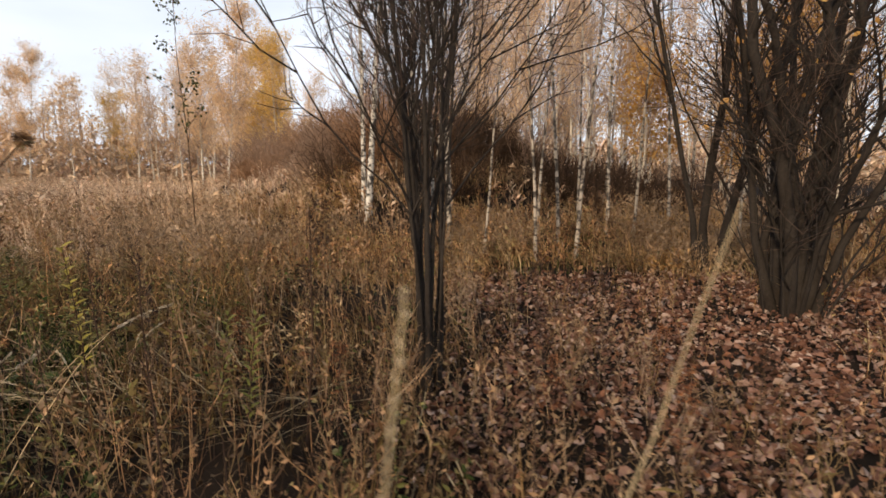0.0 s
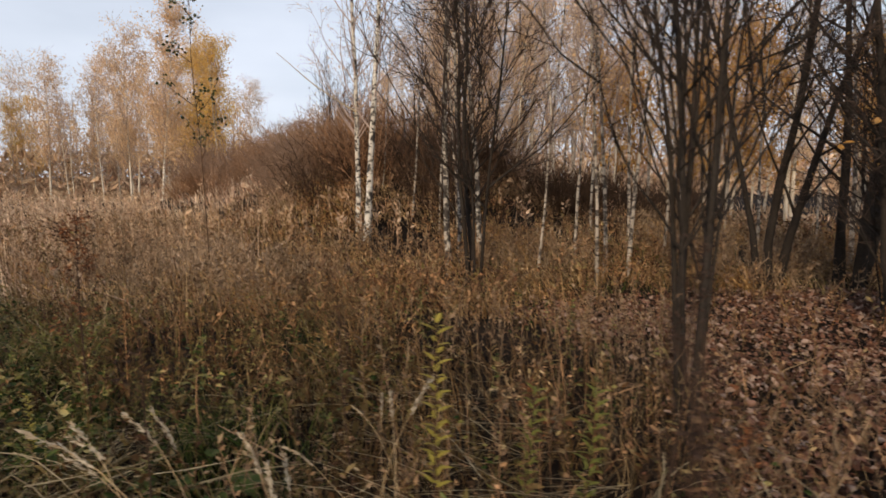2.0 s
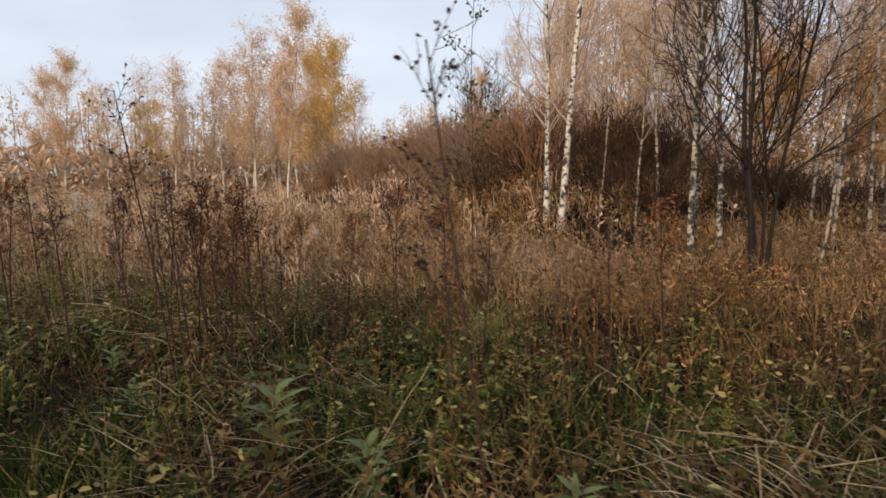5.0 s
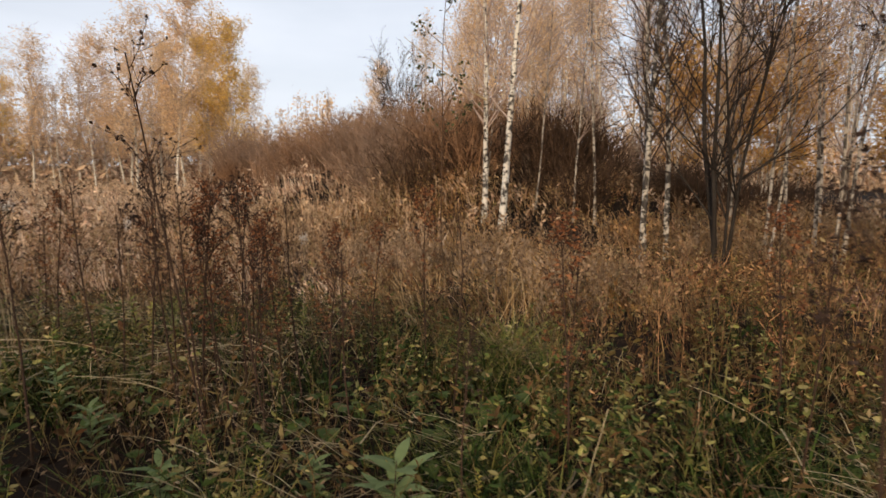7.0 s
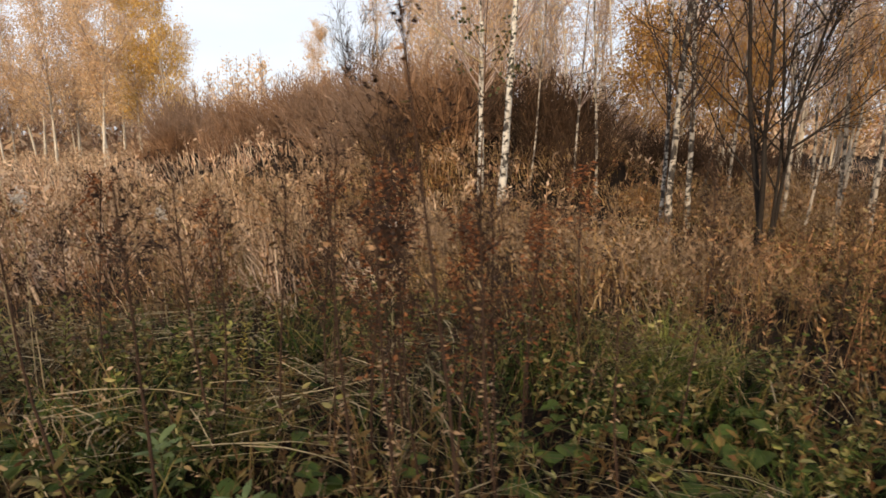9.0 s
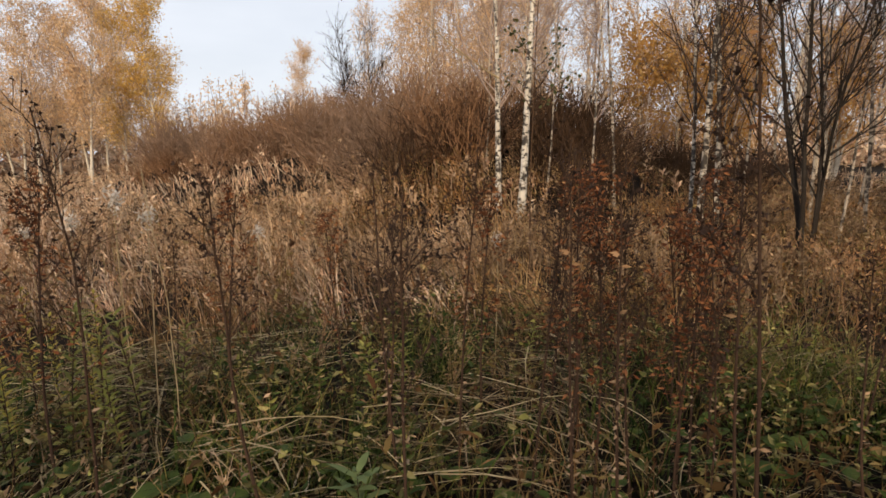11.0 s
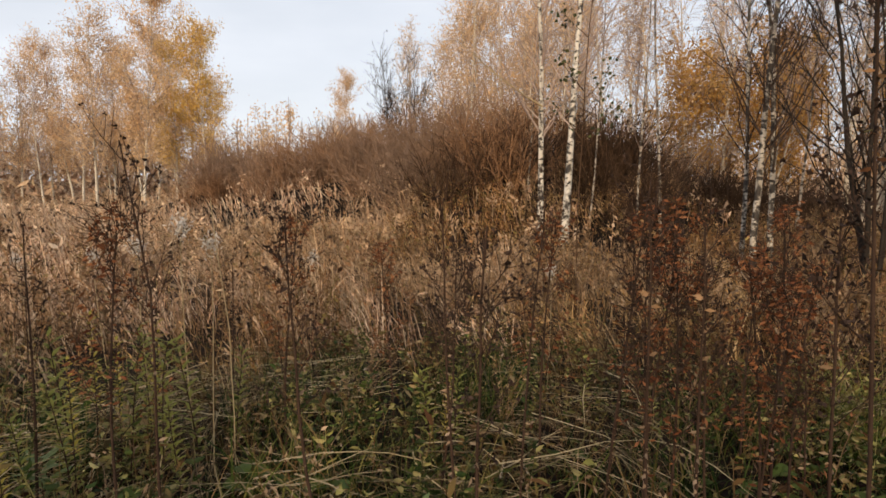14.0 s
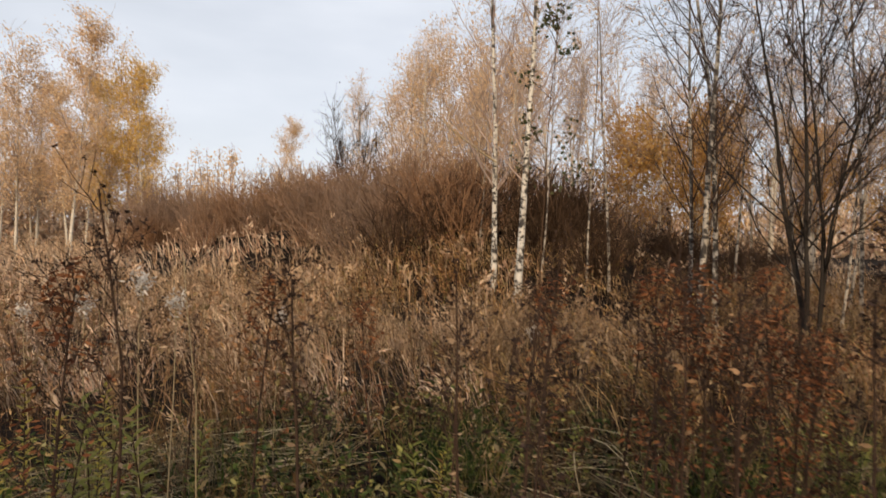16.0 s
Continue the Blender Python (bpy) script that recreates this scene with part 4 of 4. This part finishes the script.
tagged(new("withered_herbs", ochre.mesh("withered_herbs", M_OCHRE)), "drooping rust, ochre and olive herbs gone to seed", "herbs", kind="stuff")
# a tangle of thin dead stalks and curled leaves between the herbs
tangle, curls = Geo(), Geo()
x, y = scatter(rng, 15000, -11, 2.0, 0.8, 8.0, lambda a, b: step((4.6 - off_walk(a, b)) / 1.5) * step((off_walk(a, b) - 0.45) / 0.4) * (1 - 0.7 * litter_zone(a, b) * step((b - 2.5) / 0.8)) * np.maximum(brown_spot(a, b), 0.25 + 0.75 * step((drift(a + 1, b + 4, 1.6) - 0.4) / 0.25)))
m = len(x)
az = rng.uniform(0, 2 * math.pi, m)
p = curves(rng, np.stack([x, y, land(x, y)], 1), np.stack([np.cos(az) * 0.5, np.sin(az) * 0.5, rng.uniform(0.4, 1.2, m)], 1), rng.uniform(0.2, 0.6, m), 5, -0.10, 0.16)
tangle.ribbons(p, rng.uniform(0.0009, 0.0024, (m, 1)) * np.array([[1, 1, 0.9, 0.7, 0.3]]), np.stack([-np.sin(az), np.cos(az), np.full(m, 0.2)], 1))
f, w, _, _ = sprout(rng, p[rng.random(m) < 0.6], 3, 0.4, 1.0, 0.8)
curls.leaves(f, w + [[0, 0, -0.6]], rng.uniform(0.014, 0.045, len(f)), 0.3, rng, 0.5)
dead = empty("dead_stalks")
part("stalk_mass", tangle, M_SHADED_HAY, dead)
part("curled_leaves", curls, M_WEED, dead)
tagged(dead, "tangle of thin dead stalks and curled leaves", "weeds", kind="stuff")
# the same meadow goes on behind the walk
behind = Geo()
x, y = scatter(rng, 17000, -13, 1.0, -9, 2.5, lambda a, b: step((off_walk(a, b) - 0.2) / 0.3) * step((1.4 - b) / 0.6) * (1 - 0.8 * litter_zone(a, b)))
p, w, s = blades(rng, x, y, rng.uniform(0.1, 0.45, len(x)), 0.008 * rng.uniform(0.6, 1.5, len(x)), rng.uniform(0.4, 1.6, len(x)))
behind.ribbons(p[:, [0, 1, 3]], w[:, [0, 1, 3]], s)
tagged(new("olive_grass", behind.mesh("olive_grass", M_HERB)), "trodden olive-brown grass behind the walk", "grass", kind="stuff")

# fallen leaves
rng = np.random.default_rng(204)
litter = Geo()
x, y = scatter(rng, 62000, -1.5, 7.0, 0.0, 8.5, lambda a, b: litter_zone(a, b) * (0.35 + 0.65 * step((drift(a, b, 2.8) - 0.25) / 0.3)))
x3, y3 = scatter(rng, 14000, -1.5, 8.5, -9.0, 0.05, lambda a, b: litter_zone(a, b))
x, y, south = np.concatenate([x, x3]), np.concatenate([y, y3]), np.concatenate([np.ones(len(x)), np.full(len(x3), 1.7)])
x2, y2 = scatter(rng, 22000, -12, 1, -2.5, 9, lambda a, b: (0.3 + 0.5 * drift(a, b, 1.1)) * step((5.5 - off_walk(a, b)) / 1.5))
# these leaves share the near-black colour that stands for shade below the weeds
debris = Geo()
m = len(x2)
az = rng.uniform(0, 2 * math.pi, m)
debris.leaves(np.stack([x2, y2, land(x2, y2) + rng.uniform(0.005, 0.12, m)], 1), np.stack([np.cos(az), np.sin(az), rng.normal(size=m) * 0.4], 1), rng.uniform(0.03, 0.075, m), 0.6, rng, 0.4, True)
tagged(new("shaded_withered_leaves", debris.mesh("shaded_withered_leaves", M_SHADED_TURF)), "withered leaves under the weeds, coloured near-black for shade", "leaf litter", kind="stuff")
m = len(x)
az = rng.uniform(0, 2 * math.pi, m)
litter.leaves(np.stack([x, y, land(x, y) + rng.uniform(0.005, 0.06, m)], 1), np.stack([np.cos(az), np.sin(az), rng.normal(size=m) * 0.32], 1), south * rng.uniform(0.028, 0.062, m) * rng.choice([0.8, 1.0, 1.45], m), 0.66, rng, 0.5, True)
tagged(new("fallen_leaves", litter.mesh("fallen_leaves", M_LITTER)), "thick litter of fallen pinkish-brown leaves", "leaf litter", kind="stuff")


# ---- single plants by the walk ----
def tall_weed(seed, height, label, lean=(0.0, 0.0), heads=90, arms=13, head=0.0058, leafy=40, reach=0.15, stuff=None):
    """A dead stalk with thin side arms, dark round heads and a few curled leaves."""
    rng = np.random.default_rng(seed)
    weed = empty("tall_weed")
    s = curves(rng, np.array([[0, 0, -0.04]]), np.array([[lean[0], lean[1], 1.0]]), height, 8, 0.0, 0.035)
    g = Geo()
    g.tubes(s, taper(1, 8, 0.0078, 0.0028), 6)
    part("stalk", g, M_STEM, weed)
    f, w, u, _ = sprout(rng, s, arms, 0.35 if stuff else 0.55, 1.0, 0.6)
    b = curves(rng, f, w, height * reach * (1.35 - u), 5, 0.08, 0.10)
    f2, w2, _, _ = sprout(rng, b, 5, 0.3, 0.95, 0.7)
    b2 = curves(rng, f2, w2, rng.uniform(0.05, 0.14, len(f2)), 3, 0.05, 0.1)
    g = Geo()
    g.tubes(b, taper(len(b), 5, 0.0019, 0.0011), 4)
    g.tubes(b2, taper(len(b2), 3, 0.0012, 0.0009), 3)
    part("branchwork", g, M_STEM, weed, kind="stuff")
    ends = np.concatenate([b[:, -1], b2[:, -1], b2[:, 1]])
    g = Geo()
    tips = np.repeat(ends[rng.permutation(len(ends))[:heads]], 3, axis=0)
    g.leaves(tips, rng.normal(size=tips.shape) + [[0, 0, 0.4]], head * rng.uniform(1.4, 3.0, len(tips)), 0.75, rng, 0.4)
    part("seed_mass", g, M_SEED, weed, "dark dry seed heads", "stuff")
    f, w, _, _ = sprout(rng, np.concatenate([s[:, ::2][:, :4], b[:, 1:]]) if stuff else s, max(1, leafy // (len(b) + 1)) if stuff else leafy, 0.1, 0.95, 1.0)
    g = Geo()
    g.leaves(f, w + [[0, 0, -0.5]], rng.uniform(0.015, 0.042, len(f)), 0.35, rng)
    part("foliage", g, stuff or M_WEED, weed, "withered curled leaves", "stuff")
    return tagged(weed, label, "weed", "tall weeds by the walk")


red = tall_weed(311, 1.42, "bushy rust-red withered weed", (0.0, 0.0), 30, 26, 0.005, 420, 0.26, M_RED)
put(red, -6.4, 4.82)
rs = random.Random(8)
for x, y in [(-6.2, 5.05), (-6.5, 5.4), (-5.7, 4.8), (-6.1, 4.6), (-6.32, 4.78), (-5.96, 4.72), (-8.23, 5.5), (-5.4, 5.3), (-8.9, 5.6), (-8.7, 5.3), (-7.0, 6.2), (-5.0, 5.4), (-7.6, 6.0), (-4.6, 3.9), (-3.4, 3.9), (-1.1, 2.9), (-0.5, 2.4), (0.5, 2.4), (1.1, 2.7), (0.9, 1.9)]:
    again(red, x, y, rs.uniform(0, 360), rs.uniform(0.8, 1.0) * (0.5 if x > -1.5 else 1.0))
LABEL = "tall dark dead weed with dry seed heads"
kinds = [tall_weed(301, 1.75, LABEL, (0.05, 0)), tall_weed(302, 1.38, LABEL, (-0.12, 0.02)), tall_weed(303, 1.40, LABEL, (0.02, 0.05), 90, 14, 0.006),
         tall_weed(304, 1.4, LABEL, (-0.04, 0), 30, 14, 0.006, 70), tall_weed(305, 2.0, LABEL, (-0.16, 0), 90, 12, 0.0065)]
for s, (x, y, a) in zip(kinds, [(-8.06, 5.22, 0), (-7.5, 4.95, 0), (-7.15, 4.55, 30), (-6.35, 4.6, 0), (-4.5, 2.5, 0)]):
    put(s, x, y, a, 0.92 if x > -5 or x < -8 else 1.0)
rs = random.Random(3)
for i, (x, y) in enumerate([(-6.75, 5.1), (-7.0, 5.4), (-6.05, 4.5), (-5.85, 4.75), (-6.55, 4.9), (-6.2, 5.3), (-5.6, 4.2), (-2.6, 2.6), (-8.6, 5.8),
                            (-9.2, 5.2), (-1.25, 1.45), (-2.9, 2.2), (-5.2, 3.6), (-1.0, 1.8), (0.35, 1.9), (0.75, 2.3), (-0.7, 2.6), (1.3, 2.1), (-1.9, 2.9), (-3.9, 3.3), (-5.0, 4.6), (-7.9, 6.4), (-9.0, 7.0), (-4.4, 4.4)]):
    again(kinds[i % 5], x, y, rs.uniform(0, 360), rs.uniform(0.7, 1.0) * (0.6 if x > -0.7 else 1.0))

for kind, x, y, k in ((kinds[4], -3.30, 2.14, 1.03), (kinds[1], -3.18, 2.0, 1.05), (kinds[4], -6.22, 4.15, 1.0), (kinds[1], -6.0, 4.39, 1.05), (kinds[3], -6.49, 4.67, 1.0), (kinds[1], -6.22, 4.66, 0.9), (kinds[3], -7.01, 5.1, 1.0)):
    again(kind, x, y, 0, k)


def plume_grass(seed, n, label):
    """Long dry grass stalks arching over, each ending in a pale feathery plume."""
    rng = np.random.default_rng(seed)
    tuft = empty("plume_grass")
    az = rng.normal(0, 0.7, n)
    s = curves(rng, rng.normal(size=(n, 3)) * [0.06, 0.06, 0], np.stack([np.cos(az) * 0.7, np.sin(az) * 0.7, np.ones(n)], 1), rng.uniform(0.85, 1.25, n), 9, -0.16, 0.04)
    g = Geo()
    g.tubes(s, taper(n, 9, 0.0022, 0.0012), 3)
    part("straw", g, M_STRAW, tuft, kind="stuff")
    f, w, _, _ = sprout(rng, s, 60, 0.76, 1.0, 0.30)
    g = Geo()
    g.leaves(f, w, rng.uniform(0.016, 0.04, len(f)), 0.2, rng)
    part("plumage", g, M_PLUME, tuft, "pale feathery seed plumes", "stuff")
    return tagged(tuft, label, "grass", "plume grasses")


PL = "arching dry grass tuft with pale plumes"
plumes = [plume_grass(401, 10, PL), plume_grass(402, 8, PL), plume_grass(403, 11, PL)]
for s, (x, y, a) in zip(plumes, [(-2.0, 1.95, 158), (-1.85, 2.0, 165), (-2.2, 2.1, 150)]):
    put(s, x, y, a, 1.15)
for i, (x, y, k) in enumerate([(-1.7, 2.6, 0.8), (-7.3, 5.6, 0.55), (-0.5, 1.4, 0.6), (-6.5, 5.6, 0.6), (-8.4, 6.4, 0.6)]):
    again(plumes[(i + 1) % 3], x, y, 180 + rs.uniform(-45, 45), k)



def grass_tuft(seed, label):
    """A fountain of long soft blades that arch over and hang down at the tips."""
    rng = np.random.default_rng(seed)
    tuft = empty("grass_tuft")
    for name, n, material in (("foliage", 110, M_YGREEN), ("straw", 60, M_PALESTRAW)):
        az = rng.uniform(0, 2 * math.pi, n)
        c = curves(rng, rng.normal(size=(n, 3)) * [0.05, 0.05, 0], np.stack([np.cos(az) * 0.6, np.sin(az) * 0.6, np.ones(n)], 1), rng.uniform(0.45, 0.95, n), 7, -0.24, 0.04)
        g = Geo()
        g.ribbons(c, rng.uniform(0.002, 0.004, (n, 1)) * np.array([[0.8, 1, 1, 0.9, 0.7, 0.45, 0.05]]), np.stack([-np.sin(az), np.cos(az), np.zeros(n)], 1))
        part(name, g, material, tuft, kind="stuff")
    return tagged(tuft, label, "grass", "arching grass tufts")


tuft = grass_tuft(431, "pale green tuft of long arching grass")
put(tuft, -4.4, 5.35, 0, 0.85)
for x, y, k in [(-4.62, 5.12, 0.7), (-4.1, 5.2, 0.75), (-4.3, 5.6, 0.8), (-6.95, 5.35, 0.5), (-5.0, 4.0, 0.5)]:
    again(tuft, x, y, 130 * x, k)


def dried_flower(seed, height, label):
    """A stiff dead stalk whose few arms each end in a shrivelled round flower head."""
    rng = np.random.default_rng(seed)
    plant = empty("dried_flower")
    s = curves(rng, np.array([[0, 0, -0.03]]), np.array([[0.0, 0.0, 1.0]]), height, 9, 0, 0.008)
    g = Geo()
    g.tubes(s, taper(1, 9, 0.0035, 0.0016), 6)
    part("stalk", g, M_STEM, plant)
    tops = [s[0, -1]]
    for k in range(4):
        way = np.array([[math.cos(2.1 * k), math.sin(2.1 * k), 0.8]])
        arm = curves(rng, s[:, 4 + k], way, 0.11 + 0.03 * k, 5, 0.03, 0.05)
        g = Geo()
        g.tubes(arm, taper(1, 5, 0.0016, 0.0011), 5)
        part("arm", g, M_STEM, plant)
        tops.append(arm[0, -1])
    for at in tops:
        g = Geo()
        way = rng.normal(size=(70, 3)) + [[0, 0, 0.5]]
        way /= np.linalg.norm(way, axis=1)[:, None]
        g.leaves(at[None] + way * 0.003, way, rng.uniform(0.007, 0.014, 70), 0.45, rng, 0.3)
        part("flower_head", g, M_WEED, plant, "shrivelled brown flower head")
    return tagged(plant, label, "dried flower", "dried flowers by the walk")


dried = dried_flower(451, 1.57, "dead brown flower stalk with shrivelled round heads")
put(dried, -0.694, 0.731)
for x, y, k in [(-0.95, 1.25, 0.72), (-1.2, 1.5, 0.7), (-0.6, 1.4, 0.68), (0.15, 1.3, 0.6), (0.7, 1.35, 0.55), (-3.1, 1.75, 0.75)]:
    again(dried, x, y, 90 * x, k)


def fluff_stalk(seed, height, label):
    """A bleached stalk ending in a tuft of pale seed down."""
    rng = np.random.default_rng(seed)
    plant = empty("fluffy_stalk")
    c = curves(rng, np.array([[0, 0, -0.03]]), np.array([[0.03, 0.0, 1.0]]), height, 7, 0, 0.02)
    g = Geo()
    g.tubes(c, taper(1, 7, 0.004, 0.002), 6)
    part("stalk", g, M_PALESTRAW, plant)
    at = c[0, -1][None] + rng.normal(size=(110, 3)) * [[0.018, 0.018, 0.03]]
    g = Geo()
    g.leaves(at, rng.normal(size=(110, 3)) + [[0, 0, 0.3]], rng.uniform(0.012, 0.035, 110), 0.3, rng, 0.3)
    part("seed_down", g, M_DOWN, plant, "white fluffy seed down", "stuff")
    return tagged(plant, label, "weed", "fluffy stalks")


fluff = fluff_stalk(471, 1.22, "bleached weed stalk with white seed down")
put(fluff, -7.95, 6.1)
for x, y, k in [(-8.3, 6.6, 1.0), (-8.05, 6.25, 1.08), (-8.75, 7.6, 0.95), (-7.4, 6.9, 0.9), (-9.4, 8.2, 0.9), (-5.9, 6.4, 0.8)]:
    again(fluff, x, y, 60 * x, k)


def leafy_plant(seed, height, leaves, size, slim, material, label, name, start=0.15):
    """An upright herb with long leaves all the way up its stem."""
    rng = np.random.default_rng(seed)
    plant = empty(name)
    s = curves(rng, np.array([[0, 0, -0.03]]), np.array([[0.05, 0, 1.0]]), height, 6, 0, 0.04)
    g = Geo()
    g.tubes(s, taper(1, 6, 0.005, 0.002), 5)
    part("stem", g, M_STEM, plant)
    u = np.linspace(start, 1.0, leaves)
    az = np.arange(leaves) * 2.4
    for k in range(leaves):
        x = u[k] * 5
        i = min(int(x), 4)
        at = s[0, i] + (s[0, i + 1] - s[0, i]) * (x - i)
        c = curves(rng, at[None], np.array([[math.cos(az[k]), math.sin(az[k]), 0.6]]), size * rng.uniform(0.7, 1.1), 5, -0.16, 0.03)
        g = Geo()
        g.ribbons(c, size * slim * 0.5 * np.array([[0.2, 0.85, 1.0, 0.65, 0.05]]), np.array([[-math.sin(az[k]), math.cos(az[k]), 0.1]]))
        part("leaf", g, material, plant)
    return tagged(plant, label, "plant")


lance = leafy_plant(501, 0.46, 26, 0.19, 0.24, M_LANCE, "grey-green herb with long drooping leaves", "leafy_herb")
put(lance, -5.5, 3.5)
for x, y, k in [(-8.6, 5.9, 0.75), (-5.0, 3.1, 0.8), (-4.2, 2.8, 0.7), (-6.4, 3.9, 0.7), (-7.5, 4.4, 0.55), (-7.9, 5.0, 0.6), (-6.9, 4.6, 0.6), (-7.2, 5.0, 0.7), (-8.9, 5.3, 0.8), (-5.8, 3.9, 0.6), (-9.0, 5.9, 0.8), (-3.4, 2.6, 0.6)]:
    again(lance, x, y, 70 * x, k)
yellow = leafy_plant(502, 1.15, 46, 0.06, 0.3, M_YELLOW, "slender weed with bright yellow leaves", "yellow_herb", 0.5)
put(yellow, -1.65, 2.35)
for x, y, k in [(-3.35, 3.3, 0.5), (-6.0, 3.7, 0.35), (-8.9, 6.1, 0.7), (-8.45, 5.75, 0.7), (-8.6, 5.5, 0.6), (-8.2, 6.0, 0.6), (-8.48, 6.19, 0.8), (-8.22, 6.25, 0.75), (-8.35, 6.05, 0.7), (-6.9, 5.6, 0.5), (-5.2, 3.4, 0.35)]:
    again(yellow, x, y, 40 * x, k)


leafy = leafy_plant(503, 0.82, 52, 0.085, 0.22, M_YGREEN, "bushy weed with yellow-green narrow leaves", "yellow_green_herb", 0.25)
put(leafy, -8.15, 5.9)
rs = random.Random(21)
for x, y, k in [(-8.3, 6.0, 1.0), (-8.0, 6.05, 0.95), (-8.45, 5.8, 0.85), (-8.22, 6.2, 1.0), (-7.85, 6.2, 0.8), (-8.55, 6.15, 1.05), (-8.05, 5.75, 0.7), (-8.6, 5.75, 0.7), (-6.95, 5.6, 0.75), (-6.8, 5.75, 0.7), (-5.9, 6.0, 0.6), (-3.4, 3.25, 0.5),
                (-5.45, 3.75, 0.42), (-4.9, 3.3, 0.4), (-6.3, 4.2, 0.4), (-1.0, 2.6, 0.9), (-1.2, 2.75, 0.85)]:
    again(leafy, x, y, rs.uniform(0, 360), k)


def broad_plant(seed, leaves, size, label):
    """A low rosette: long stalks that each carry one broad drooping leaf with a folded rib."""
    rng = np.random.default_rng(seed)
    plant = empty("broad_leaf_plant")
    for k in range(leaves):
        az = k * 2.4 + rng.uniform(-0.4, 0.4)
        out = np.array([[math.cos(az), math.sin(az), rng.uniform(0.7, 1.8)]])
        c = curves(rng, np.array([[0.0, 0.0, -0.02]]), out, rng.uniform(0.12, 0.30), 5, -0.06, 0.04)
        g = Geo()
        g.tubes(c, taper(1, 5, 0.0028, 0.0016), 4)
        stalk = part("leaf_stalk", g, M_BROAD, plant)
        size_k = size * rng.uniform(0.65, 1.2)
        b = curves(rng, c[:, -1], np.array([[math.cos(az), math.sin(az), 0.15]]), size_k, 6, -0.16, 0.05)
        side = np.array([-math.sin(az), math.cos(az), 0.0])
        w = size_k * 0.40 * np.array([0.30, 0.95, 1.0, 0.80, 0.45, 0.03])
        g = Geo()
        for hand in (-1, 1):
            edge = b[0] + side[None] * (w * hand)[:, None] + np.array([[0, 0, 1.0]]) * (w * rng.uniform(0.05, 0.45))[:, None]
            v = np.stack([b[0], edge], 1)
            q = np.arange(5)[:, None] * 2
            g.add(v, np.concatenate([q, q + 1, q + 3, q + 2], 1) if hand > 0 else np.concatenate([q, q + 2, q + 3, q + 1], 1))
        part("leaf", g, M_BROAD, stalk)
    return tagged(plant, label, "plant", "broad-leaved plants")


BL = "low green plant with broad drooping leaves"
broad = [broad_plant(551, 8, 0.13, BL), broad_plant(552, 6, 0.11, BL), broad_plant(553, 10, 0.10, BL)]
for s, (x, y) in zip(broad, [(-7.4, 5.2), (-7.12, 5.45), (-6.44, 4.77)]):
    put(s, x, y)
rs = random.Random(12)
for i, (x, y) in enumerate([(-4.56, 4.48), (-4.8, 4.3), (-4.4, 4.2), (-4.7, 4.7), (-4.3, 4.6), (-5.0, 4.6), (-3.4, 3.6), (-3.1, 3.4), (-3.7, 3.4), (-5.7, 4.5), (-6.6, 4.2), (-6.9, 5.7), (-7.7, 5.4),
                            (-8.3, 5.3), (-8.0, 5.7), (-5.3, 4.1), (-5.9, 5.1), (-6.1, 3.9), (-4.0, 3.1), (-3.0, 2.8), (-5.5, 4.9), (-6.8, 4.9), (-7.6, 5.8), (-5.2, 5.0), (-2.6, 3.1), (-6.3, 5.6)]):
    again(broad[i % 3], x, y, rs.uniform(0, 360), rs.uniform(0.75, 1.15))


def bent_stalk(foot, tip, sag, plume, label):
    """One bleached stalk, broken over, with or without a plume."""
    rng = np.random.default_rng(int(abs(foot[0]) * 100) + 7)
    stalk = empty("bent_stalk", *foot)
    a, b = np.zeros(3), np.array(tip) - np.array(foot)
    u = np.linspace(0, 1, 8)[:, None]
    p = (a + (b - a) * u + np.array([[0.02, 0, sag]]) * (4 * u * (1 - u)) + rng.normal(size=(8, 3)) * 0.004)[None]
    p[0, 0] = a
    g = Geo()
    g.tubes(p, taper(1, 8, 0.0032, 0.0018), 6)
    part("stalk", g, M_PALESTRAW, stalk)
    if plume:
        f, w, _, _ = sprout(rng, p, 150, 1 - plume, 1.0, 0.25)
        g = Geo()
        g.leaves(f, w, rng.uniform(0.009, 0.022, len(f)), 0.16, rng)
        part("plume", g, M_PLUME, stalk, "pale feathery seed plume", "stuff")
    return tagged(stalk, label, "grass")


SL = "bleached dry stalk bent over in the weeds"
for foot, tip, sag, plume in (((-0.12, 0.64, 0.0), (0.52, 0.95, 1.39), 0.0, 0.0), ((-0.22, 0.44, 0.0), (-0.04, 0.50, 1.33), 0.02, 0.4),
                              ((-2.83, 1.97, 0.0), (-3.03, 2.31, 1.24), 0.0, 0.0), 
                              ((-3.30, 1.72, 0.0), (-2.62, 1.80, 1.02), 0.26, 0.25), ((-6.70, 5.50, 0.0), (-7.63, 5.33, 0.45), 0.10, 0.2),
                              ((-5.15, 3.00, 0.0), (-4.72, 3.37, 0.63), 0.05, 0.0), ((-7.83, 5.85, 0.0), (-7.87, 5.83, 1.42), 0.01, 0.4)):
    base = (foot[0], foot[1], float(land(foot[0], foot[1])))
    bent_stalk(base, tip, sag, plume, SL)
